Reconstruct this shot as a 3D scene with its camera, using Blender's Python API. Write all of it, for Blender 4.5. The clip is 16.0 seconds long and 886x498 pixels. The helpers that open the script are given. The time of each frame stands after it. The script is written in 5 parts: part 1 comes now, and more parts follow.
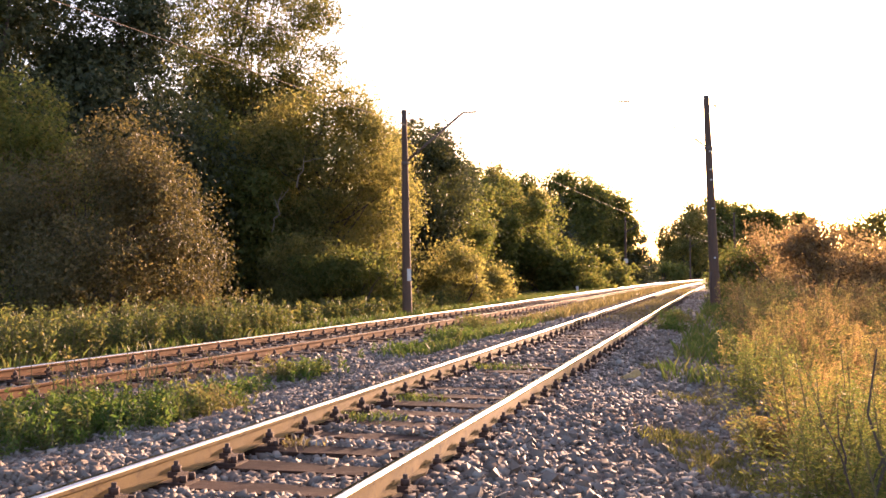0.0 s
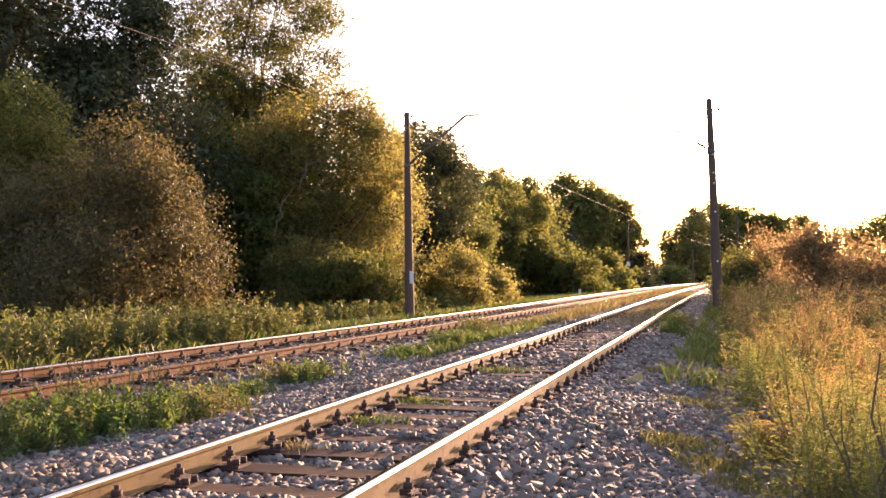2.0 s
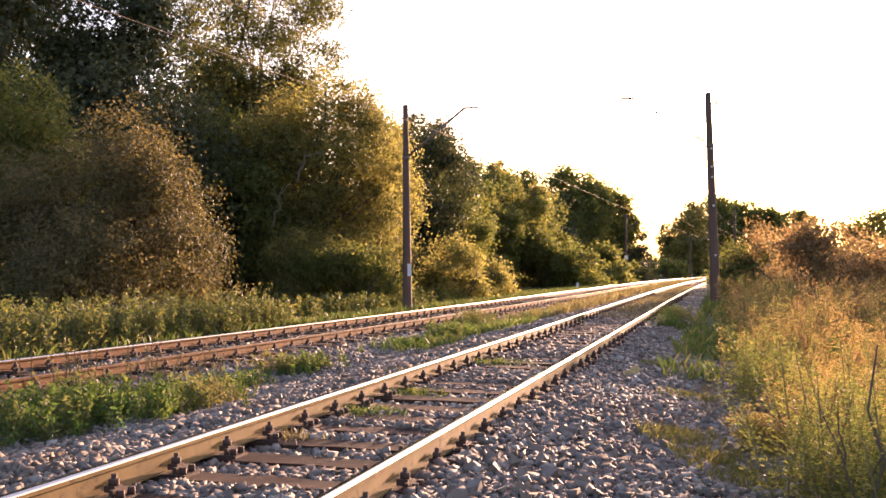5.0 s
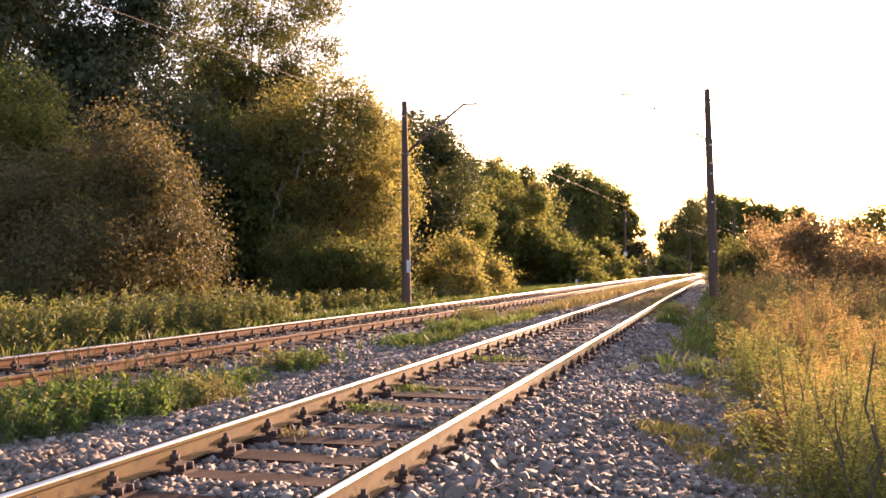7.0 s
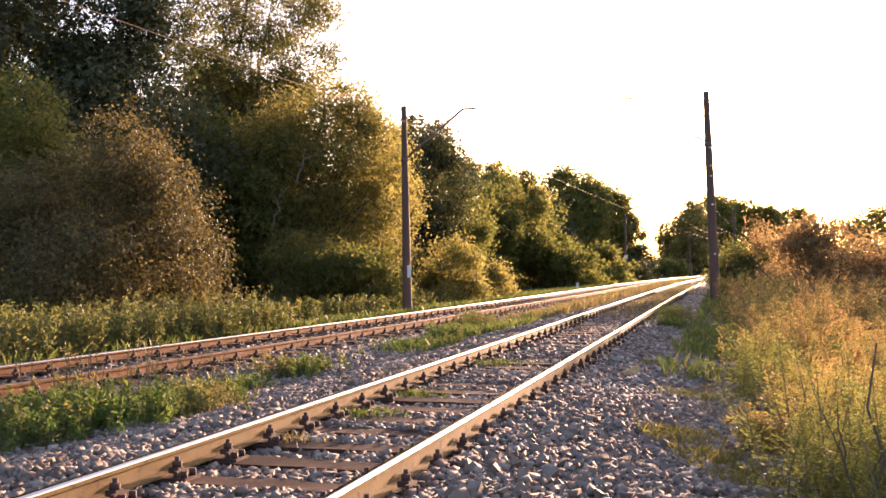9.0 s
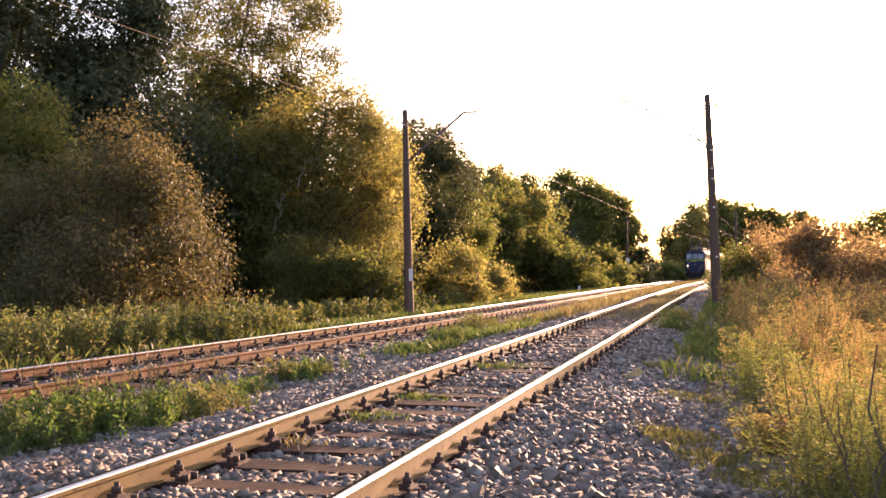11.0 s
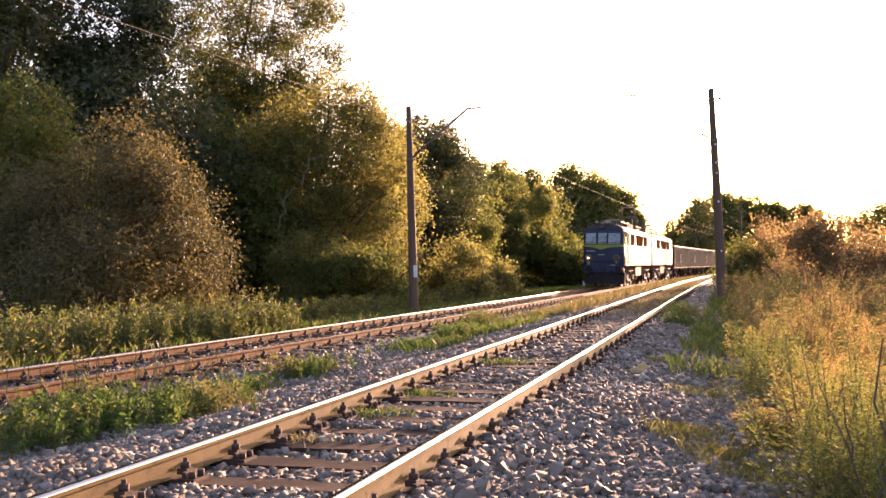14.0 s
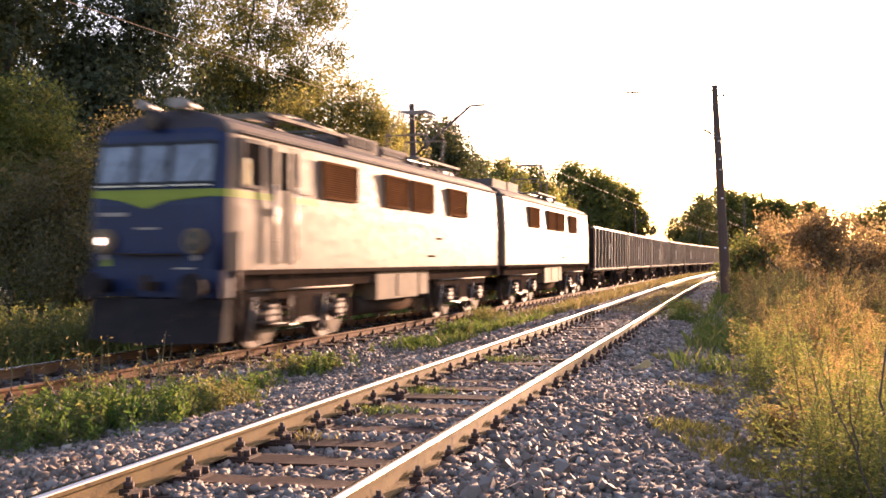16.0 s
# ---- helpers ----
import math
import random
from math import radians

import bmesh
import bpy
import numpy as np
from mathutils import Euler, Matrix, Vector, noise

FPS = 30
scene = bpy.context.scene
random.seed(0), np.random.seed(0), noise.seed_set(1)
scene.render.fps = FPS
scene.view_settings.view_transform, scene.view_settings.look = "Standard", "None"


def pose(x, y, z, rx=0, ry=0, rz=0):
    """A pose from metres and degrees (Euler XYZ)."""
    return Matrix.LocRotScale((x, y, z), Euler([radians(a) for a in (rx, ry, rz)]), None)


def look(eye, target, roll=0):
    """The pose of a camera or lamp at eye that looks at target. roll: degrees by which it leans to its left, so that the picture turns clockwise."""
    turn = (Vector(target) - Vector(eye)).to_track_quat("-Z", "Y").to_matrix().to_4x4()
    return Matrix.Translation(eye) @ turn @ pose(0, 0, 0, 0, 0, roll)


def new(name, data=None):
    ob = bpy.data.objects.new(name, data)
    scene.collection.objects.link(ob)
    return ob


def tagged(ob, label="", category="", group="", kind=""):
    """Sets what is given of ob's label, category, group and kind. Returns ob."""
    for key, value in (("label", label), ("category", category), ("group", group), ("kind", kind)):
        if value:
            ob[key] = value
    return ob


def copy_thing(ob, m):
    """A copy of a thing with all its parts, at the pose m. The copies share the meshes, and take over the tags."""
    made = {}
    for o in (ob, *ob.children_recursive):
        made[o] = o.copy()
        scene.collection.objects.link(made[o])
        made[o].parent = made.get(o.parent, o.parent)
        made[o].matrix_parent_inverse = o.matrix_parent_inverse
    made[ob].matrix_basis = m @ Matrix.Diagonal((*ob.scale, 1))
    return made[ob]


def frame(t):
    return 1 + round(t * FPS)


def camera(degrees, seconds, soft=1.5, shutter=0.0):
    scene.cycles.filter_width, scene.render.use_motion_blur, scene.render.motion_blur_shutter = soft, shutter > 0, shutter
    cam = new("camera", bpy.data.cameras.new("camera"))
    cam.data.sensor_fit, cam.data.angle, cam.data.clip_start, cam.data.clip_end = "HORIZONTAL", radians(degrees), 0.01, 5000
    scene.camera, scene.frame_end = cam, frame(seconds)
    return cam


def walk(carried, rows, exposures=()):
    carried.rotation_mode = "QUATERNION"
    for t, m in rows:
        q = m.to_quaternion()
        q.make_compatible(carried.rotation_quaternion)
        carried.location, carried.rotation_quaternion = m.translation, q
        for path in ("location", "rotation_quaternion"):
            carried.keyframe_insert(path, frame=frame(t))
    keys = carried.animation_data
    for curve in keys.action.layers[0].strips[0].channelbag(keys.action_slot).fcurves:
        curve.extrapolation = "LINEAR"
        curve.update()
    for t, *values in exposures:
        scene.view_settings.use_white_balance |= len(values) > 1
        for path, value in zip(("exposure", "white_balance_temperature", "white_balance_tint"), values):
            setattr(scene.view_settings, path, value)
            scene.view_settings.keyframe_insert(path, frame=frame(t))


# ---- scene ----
cam = camera(49.04, 16.0, soft=1.55, shutter=0.45)
# seconds, x, y, z, yaw, pitch, roll: a camera held by hand on one spot
ROWS = [
    (0, 0, 0, 1.145, 0, 1.329, 0.279), (0.5, -0.006, -0.003, 1.148, 0.068, 1.4, -0.131), (1, -0.006, -0.003, 1.145, 0.226, 1.533, 0.118),
    (1.5, -0.008, -0.005, 1.143, 0.184, 1.574, 0.026), (2, -0.005, 0, 1.147, 0.136, 1.491, 0.156), (2.5, -0.007, 0.004, 1.145, 0.299, 1.284, 0.3),
    (3, -0.005, -0.001, 1.143, 0.299, 1.248, 0.333), (3.5, -0.001, -0.002, 1.145, 0.229, 1.222, -0.031), (4, -0.006, -0.004, 1.138, 0.029, 1.245, -0.212),
    (6.5, -0.001, 0.012, 1.133, 0.005, 0.757, -0.023), (7, 0.001, 0, 1.139, -0.038, 0.862, -0.107), (7.5, -0.002, -0.001, 1.139, -0.165, 1.058, -0.05),
    (8, 0.004, -0.003, 1.138, -0.304, 1.154, 0.192), (8.5, 0.005, -0.01, 1.139, -0.141, 1.134, 0.311), (9, -0.001, -0.005, 1.137, -0.001, 1.138, 0.362),
    (11.5, 0.005, -0.014, 1.135, 0.196, 1.433, 0.604), (12, 0.003, -0.013, 1.136, 0.362, 1.501, 0.702), (12.5, 0.007, -0.018, 1.135, 0.299, 1.41, 0.853),
    (13, 0.009, -0.017, 1.132, 0.327, 1.21, 1.072), (13.5, 0.01, -0.012, 1.134, 0.387, 1.067, 1.063), (14, 0.004, -0.015, 1.134, 0.373, 1.125, 0.888),
    (14.5, -0.003, -0.009, 1.133, 0.438, 0.955, 0.737), (15, -0.004, -0.009, 1.128, 0.638, 0.769, 0.659), (15.5, -0.009, -0.003, 1.13, 0.689, 0.693, 0.771),
    (16, 0, -0.011, 1.133, 0.572, 0.975, 0.998)]
walk(cam, [(t, pose(x, y, z, 90 + p, r, a)) for t, x, y, z, a, p, r in ROWS], exposures=[(0, 2.06, 6650, 38), (16, 2.06, 6650, 38)])

# ---- light: a low evening sun ahead and to the right, under a bright hazy sky ----
SUN_EL, SUN_AZ = radians(6.6), radians(27.0)
world = bpy.data.worlds.new("world")
scene.world = world
world.use_nodes = True
wn, wl = world.node_tree.nodes, world.node_tree.links
sky = wn.new("ShaderNodeTexSky")
sky.sky_type, sky.sun_disc, sky.sun_elevation, sky.sun_rotation = "NISHITA", False, SUN_EL, SUN_AZ
sky.air_density, sky.dust_density, sky.ozone_density = 1.0, 3.0, 1.5
wl.new(sky.outputs[0], wn["Background"].inputs[0])
wn["Background"].inputs[1].default_value = 0.15
sun = new("sun", bpy.data.lights.new("sun", "SUN"))
sun.data.energy, sun.data.angle, sun.data.color = 4.2, radians(0.6), (1.0, 0.71, 0.42)
sun.matrix_world = look((0, 0, 0), (-math.sin(SUN_AZ) * math.cos(SUN_EL), -math.cos(SUN_AZ) * math.cos(SUN_EL), -math.sin(SUN_EL)))
scene.view_settings.exposure = 0.0


# ---- materials ----
def material(name, build):
    m = bpy.data.materials.new(name)
    m.use_nodes = True
    n, l = m.node_tree.nodes, m.node_tree.links
    build(n, l, n["Principled BSDF"], n["Material Output"])
    return m


def noise_node(n, l, scale, detail=4.0, rough=0.6, stretch=None):
    tc, t = n.new("ShaderNodeTexCoord"), n.new("ShaderNodeTexNoise")
    t.inputs["Scale"].default_value, t.inputs["Detail"].default_value, t.inputs["Roughness"].default_value = scale, detail, rough
    if stretch:
        mp = n.new("ShaderNodeMapping")
        mp.inputs["Scale"].default_value = stretch
        l.new(tc.outputs["Object"], mp.inputs[0])
        l.new(mp.outputs[0], t.inputs["Vector"])
    else:
        l.new(tc.outputs["Object"], t.inputs["Vector"])
    return t.outputs["Fac"]


def ramp(n, l, fac, *stops):
    r = n.new("ShaderNodeValToRGB")
    while len(r.color_ramp.elements) < len(stops):
        r.color_ramp.elements.new(0.5)
    for e, (p, c) in zip(r.color_ramp.elements, stops):
        e.position, e.color = p, (*c, 1)
    l.new(fac, r.inputs[0])
    return r.outputs[0]


def blend(n, l, fac, a, b, mode="MIX"):
    m = n.new("ShaderNodeMix")
    m.data_type, m.blend_type = "RGBA", mode
    for slot, v in ((0, fac), (6, a), (7, b)):
        if isinstance(v, (int, float)):
            m.inputs[slot].default_value = v
        elif isinstance(v, tuple):
            m.inputs[slot].default_value = (*v, 1)
        else:
            l.new(v, m.inputs[slot])
    return m.outputs[2]


def bump(n, l, bsdf, height, strength, distance=0.01):
    b = n.new("ShaderNodeBump")
    b.inputs["Strength"].default_value, b.inputs["Distance"].default_value = strength, distance
    l.new(height, b.inputs["Height"])
    l.new(b.outputs[0], bsdf.inputs["Normal"])


def surface(name, light, dark, rough=0.7, metal=0.0, coarse=1.5, fine=30.0, relief=0.3, spot=None, stretch=None, rand=0.0, coat=0.0, spec=0.5):
    """A worn surface: two colours mixed by a coarse and a fine noise, spots of a third, and fine relief."""
    def build(n, l, b, out):
        big, small = noise_node(n, l, coarse, 5, stretch=stretch), noise_node(n, l, fine, 4, stretch=stretch)
        c = ramp(n, l, big, (0.3, dark), (0.7, light))
        c = blend(n, l, 0.35, c, ramp(n, l, small, (0.3, dark), (0.7, light)))
        if spot:
            c = blend(n, l, ramp(n, l, noise_node(n, l, coarse * 2.7, 6, 0.7), (0.55, (0, 0, 0)), (0.72, (1, 1, 1))), c, spot)
        if rand:
            info = n.new("ShaderNodeObjectInfo")
            c = blend(n, l, rand, c, ramp(n, l, info.outputs["Random"], (0.0, (0.45, 0.45, 0.45)), (1.0, (1.3, 1.25, 1.2))), "MULTIPLY")
        l.new(c, b.inputs["Base Color"])
        b.inputs["Metallic"].default_value = metal
        b.inputs["Coat Weight"].default_value, b.inputs["Specular IOR Level"].default_value = coat, spec
        l.new(ramp(n, l, small, (0.3, (rough * 0.8,) * 3), (0.7, (min(1, rough * 1.15),) * 3)), b.inputs["Roughness"])
        if relief:
            bump(n, l, b, small, relief, 0.006)
    return material(name, build)


def leaf_material(name, a, b_, c_, through_amount=0.45, gloss=0.6, other=None):
    """Leaves: each its own tone, gloss on top, light shining through."""
    def build(n, l, b, out):
        g = n.new("ShaderNodeNewGeometry")
        col = ramp(n, l, g.outputs["Random Per Island"], (0.0, a), (0.55, b_), (1.0, c_))
        if other:
            col = blend(n, l, ramp(n, l, noise_node(n, l, 0.55, 4, 0.7), (0.46, (0, 0, 0)), (0.62, (1, 1, 1))), col, ramp(n, l, g.outputs["Random Per Island"], (0.0, other[0]), (1.0, other[1])))
        col = blend(n, l, 0.5, col, ramp(n, l, noise_node(n, l, 0.35, 3), (0.35, (0.55, 0.6, 0.5)), (0.65, (1.25, 1.15, 0.95))), "MULTIPLY")
        l.new(col, b.inputs["Base Color"])
        b.inputs["Roughness"].default_value, b.inputs["Specular IOR Level"].default_value = gloss, 0.25
        t, mix = n.new("ShaderNodeBsdfTranslucent"), n.new("ShaderNodeMixShader")
        l.new(blend(n, l, 1.0, col, (1.42, 1.38, 1.0), "MULTIPLY"), t.inputs[0])
        mix.inputs[0].default_value = through_amount
        l.new(b.outputs[0], mix.inputs[1])
        l.new(t.outputs[0], mix.inputs[2])
        l.new(mix.outputs[0], out.inputs[0])
    return material(name, build)


M = {}
M["leaf_willow"] = leaf_material("leaf_willow", (0.08, 0.078, 0.038), (0.12, 0.106, 0.05), (0.185, 0.145, 0.072), 0.42)
# darkened leaves: the wood's unlit side is put into the colour
M["leaf_dark_shaded"] = leaf_material("leaf_dark_shaded", (0.046, 0.064, 0.036), (0.075, 0.09, 0.044), (0.115, 0.12, 0.056), 0.3)
# bright golden copy of the leaves, with low sunlight painted into the tone
M["leaf_gold_sunlit"] = leaf_material("leaf_gold_sunlit", (0.14, 0.15, 0.058), (0.22, 0.21, 0.082), (0.31, 0.27, 0.115), 0.67)
M["leaf_green"] = leaf_material("leaf_green", (0.09, 0.12, 0.035), (0.145, 0.165, 0.052), (0.21, 0.20, 0.068), 0.6)
# reddish leaves, made lighter and warmer to hold the low sun's glare
M["leaf_rust_glare"] = leaf_material("leaf_rust_glare", (0.18, 0.125, 0.08), (0.27, 0.19, 0.118), (0.36, 0.265, 0.165), 0.7)
M["leaf_weed"] = leaf_material("leaf_weed", (0.08, 0.11, 0.04), (0.14, 0.165, 0.05), (0.24, 0.225, 0.08), 0.56)
# goldenrod with rust patches, its tones warmed to include the sun's flare
M["leaf_goldenrod"] = leaf_material("leaf_goldenrod", (0.12, 0.135, 0.05), (0.20, 0.19, 0.07), (0.31, 0.25, 0.11), 0.66, other=((0.21, 0.12, 0.075), (0.36, 0.225, 0.135)))
M["leaf_patch"] = leaf_material("leaf_patch", (0.052, 0.11, 0.022), (0.088, 0.15, 0.034), (0.15, 0.18, 0.054), 0.46, other=((0.12, 0.115, 0.05), (0.22, 0.17, 0.09)))
M["leaf_poplar"] = leaf_material("leaf_poplar", (0.08, 0.10, 0.036), (0.13, 0.142, 0.05), (0.21, 0.19, 0.07), 0.52)
# duller copy of the weed leaves, with the verge's shade in its colour
M["leaf_weed_shaded"] = leaf_material("leaf_weed_shaded", (0.072, 0.098, 0.034), (0.115, 0.138, 0.046), (0.20, 0.18, 0.066), 0.44)
M["grass"] = leaf_material("grass", (0.065, 0.11, 0.03), (0.105, 0.15, 0.045), (0.19, 0.185, 0.075), 0.4)
M["moss_grass"] = leaf_material("moss_grass", (0.11, 0.12, 0.045), (0.16, 0.16, 0.06), (0.23, 0.20, 0.085), 0.5)
M["dry_grass"] = leaf_material("dry_grass", (0.13, 0.115, 0.06), (0.19, 0.16, 0.085), (0.26, 0.215, 0.125), 0.4)
M["bark"] = surface("bark", (0.10, 0.08, 0.06), (0.04, 0.032, 0.026), 0.9, coarse=2, fine=18, relief=0.8, stretch=(1, 1, 0.2))
M["dead_wood"] = surface("dead_wood", (0.34, 0.29, 0.23), (0.20, 0.165, 0.13), 0.9, coarse=2, fine=18, relief=0.5)
M["stalk"] = surface("stalk", (0.20, 0.17, 0.075), (0.12, 0.10, 0.05), 0.8, coarse=3, fine=20, relief=0, spec=0.2)
M["dry_bark"] = surface("dry_bark", (0.55, 0.40, 0.16), (0.30, 0.19, 0.08), 0.8, coarse=8, fine=50)
M["pole_wood"] = surface("pole_wood", (0.17, 0.10, 0.065), (0.075, 0.045, 0.035), 0.85, coarse=3, fine=25, relief=0.6, stretch=(1, 1, 0.06))
M["rail_rust"] = surface("rail_rust", (0.25, 0.165, 0.066), (0.13, 0.083, 0.034), 0.85, coarse=3, fine=50, relief=0.35, spot=(0.06, 0.035, 0.025), spec=0.2)
M["rail_rust_red"] = surface("rail_rust_red", (0.27, 0.135, 0.062), (0.15, 0.075, 0.036), 0.9, coarse=3, fine=50, relief=0.35, spot=(0.07, 0.04, 0.03), spec=0.2)
M["rail_steel"] = surface("rail_steel", (0.52, 0.50, 0.47), (0.38, 0.36, 0.34), 0.19, 1.0, coarse=4, fine=60, relief=0.02)
M["clip_iron"] = surface("clip_iron", (0.11, 0.06, 0.042), (0.045, 0.027, 0.021), 0.85, 0.1, coarse=6, fine=60)
M["sleeper_wood"] = surface("sleeper_wood", (0.10, 0.052, 0.034), (0.042, 0.024, 0.018), 0.95, coarse=4, fine=34, relief=1.0, spot=(0.17, 0.12, 0.09), stretch=(0.1, 1, 1), rand=0.6, spec=0.15)
M["galvanised"] = surface("galvanised", (0.42, 0.41, 0.40), (0.26, 0.25, 0.24), 0.5, 0.7, coarse=4, fine=30, relief=0.1)
M["arm_steel"] = surface("arm_steel", (0.16, 0.13, 0.11), (0.09, 0.07, 0.06), 0.8, 0.0, coarse=4, fine=30, relief=0.1, spec=0.2)
M["wire"] = surface("wire", (0.24, 0.17, 0.11), (0.14, 0.10, 0.07), 0.7, 0.3, relief=0)
M["white_paint"] = surface("white_paint", (0.78, 0.76, 0.72), (0.62, 0.60, 0.56), 0.6, relief=0.1)


def build_stone(n, l, b, out):
    g = n.new("ShaderNodeNewGeometry")
    col = ramp(n, l, g.outputs["Random Per Island"], (0.0, (0.09, 0.07, 0.055)), (0.3, (0.175, 0.152, 0.125)), (0.5, (0.21, 0.168, 0.138)), (0.78, (0.25, 0.226, 0.195)), (1.0, (0.42, 0.39, 0.335)))
    col = blend(n, l, 0.5, col, ramp(n, l, noise_node(n, l, 60, 4), (0.3, (0.6, 0.55, 0.5)), (0.7, (1.15, 1.12, 1.1))), "MULTIPLY")
    col = blend(n, l, ramp(n, l, noise_node(n, l, 0.6, 3), (0.42, (0, 0, 0)), (0.70, (0.62, 0.62, 0.62))), col, (0.16, 0.105, 0.07))
    l.new(col, b.inputs["Base Color"])
    b.inputs["Roughness"].default_value = 0.75


def build_ground(n, l, b, out):
    """Crushed stone where the track bed lies, soil and grass elsewhere, by the sheet's own zone attribute."""
    at = n.new("ShaderNodeAttribute")
    at.attribute_name = "bed"
    tc, v = n.new("ShaderNodeTexCoord"), n.new("ShaderNodeTexVoronoi")
    v.inputs["Scale"].default_value = 17
    l.new(tc.outputs["Object"], v.inputs["Vector"])
    stone = ramp(n, l, v.outputs["Color"], (0.0, (0.08, 0.065, 0.052)), (0.5, (0.19, 0.155, 0.13)), (1.0, (0.33, 0.285, 0.24)))
    stone = blend(n, l, ramp(n, l, noise_node(n, l, 0.5, 4), (0.4, (0, 0, 0)), (0.8, (0.6, 0.6, 0.6))), stone, (0.16, 0.11, 0.08))
    soil = blend(n, l, noise_node(n, l, 0.8, 6, 0.7), (0.05, 0.06, 0.02), (0.14, 0.12, 0.05))
    edge = n.new("ShaderNodeMath")
    edge.operation = "ADD"
    l.new(at.outputs["Fac"], edge.inputs[0])
    wob = n.new("ShaderNodeMath")
    wob.operation, wob.inputs[1].default_value = "SUBTRACT", 0.5
    l.new(noise_node(n, l, 1.6, 6, 0.7), wob.inputs[0])
    l.new(wob.outputs[0], edge.inputs[1])
    l.new(blend(n, l, ramp(n, l, edge.outputs[0], (0.45, (0, 0, 0)), (0.6, (1, 1, 1))), soil, stone), b.inputs["Base Color"])
    b.inputs["Roughness"].default_value = 0.9
    hgt = blend(n, l, at.outputs["Fac"], noise_node(n, l, 9, 6, 0.7), v.outputs["Distance"])
    bump(n, l, b, hgt, 0.9, 0.03)


M["stone"], M["ground"] = material("stone", build_stone), material("ground", build_ground)


# ---- shapes ----
def quick(name, verts, faces, mats, index=None, smooth=False):
    """A mesh object from arrays of places and of faces with equal corner counts."""
    me = bpy.data.meshes.new(name)
    verts, faces = np.asarray(verts, "f4"), np.asarray(faces, "i4")
    k = faces.shape[1]
    me.vertices.add(len(verts))
    me.vertices.foreach_set("co", verts.ravel())
    me.loops.add(faces.size)
    me.loops.foreach_set("vertex_index", faces.ravel())
    me.polygons.add(len(faces))
    me.polygons.foreach_set("loop_start", np.arange(0, faces.size, k, dtype="i4"))
    for m in mats if isinstance(mats, (list, tuple)) else [mats]:
        me.materials.append(m)
    if index is not None:
        me.polygons.foreach_set("material_index", np.asarray(index, "i4"))
    if smooth:
        me.polygons.foreach_set("use_smooth", np.ones(len(faces), bool))
    me.update(calc_edges=True)
    me.validate()
    return new(name, me)


def part(name, bm, mat, parent, label="", bevel=0.0):
    """One mesh object from a bmesh, under its thing."""
    if bevel:
        bmesh.ops.bevel(bm, geom=[e for e in bm.edges if e.is_manifold and e.calc_face_angle(0) > 0.5], offset=bevel, segments=1, affect="EDGES", clamp_overlap=True)
    me = bpy.data.meshes.new(name)
    bm.to_mesh(me)
    bm.free()
    for m in mat if isinstance(mat, (list, tuple)) else [mat]:
        me.materials.append(m)
    ob = new(name, me)
    ob.parent = parent
    return tagged(ob, label) if label else ob


def box(bm, x0, x1, y0, y1, z0, z1, mi=0):
    vs = [bm.verts.new(p) for p in ((x0, y0, z0), (x1, y0, z0), (x1, y1, z0), (x0, y1, z0), (x0, y0, z1), (x1, y0, z1), (x1, y1, z1), (x0, y1, z1))]
    for f in ((3, 2, 1, 0), (4, 5, 6, 7), (0, 1, 5, 4), (1, 2, 6, 5), (2, 3, 7, 6), (3, 0, 4, 7)):
        bm.faces.new([vs[i] for i in f]).material_index = mi
    return bm


def tube(bm, a, b, r0, r1=None, seg=8, mi=0):
    """A round bar from a to b."""
    a, b, r1 = Vector(a), Vector(b), r0 if r1 is None else r1
    d = (b - a).normalized()
    u = d.orthogonal().normalized()
    w = d.cross(u)
    rings = [[bm.verts.new(p + r * (u * math.cos(t) + w * math.sin(t))) for t in (2 * math.pi * i / seg for i in range(seg))] for p, r in ((a, r0), (b, r1))]
    for i in range(seg):
        f = bm.faces.new((rings[0][i], rings[0][(i + 1) % seg], rings[1][(i + 1) % seg], rings[1][i]))
        f.smooth, f.material_index = True, mi
    bm.faces.new(rings[0][::-1]).material_index = mi
    bm.faces.new(rings[1]).material_index = mi
    return bm


def boxed(*b):
    return box(bmesh.new(), *b)


def tubed(*b, **k):
    return tube(bmesh.new(), *b, **k)


# ---- plan: two curving tracks; z = 0 is the near track's rail head ----
def near_x(y):
    y = np.asarray(y, float)
    q = np.clip(y, None, 80)
    e = np.clip(y - 80, 0, None)
    return -2.8065 + 0.2963 * q - 0.02298 * q**2 / 100 + 0.03334 * q**3 / 1e4 + 0.3235 * e + 0.05 * e**2 / 100


def far_x(y):
    y = np.asarray(y, float)
    q = np.clip(y, None, 100)
    e = np.clip(y - 100, 0, None)
    g = np.clip(y - 175, 0, None)
    return -9.898 + 0.37307 * q - 0.11921 * q**2 / 100 + 0.07863 * q**3 / 1e4 + 0.3705 * e + 0.12 * g**2 / 100


FAR_Z, FAR_CANT = -0.157, -0.0215


class Line:
    """A track's centre line by its length, from y = 0."""
    def __init__(self, fx):
        self.y = np.linspace(-80, 700, 7801)
        self.x = fx(self.y)
        s = np.concatenate([[0], np.cumsum(np.hypot(np.diff(self.x), np.diff(self.y)))])
        self.s = s - np.interp(0, self.y, s)
        self.a = np.arctan2(np.gradient(self.x), np.gradient(self.y))

    def at(self, s):
        y = float(np.interp(s, self.s, self.y))
        return float(np.interp(y, self.y, self.x)), y, float(np.interp(s, self.s, self.a))


NEAR, FAR = Line(near_x), Line(far_x)


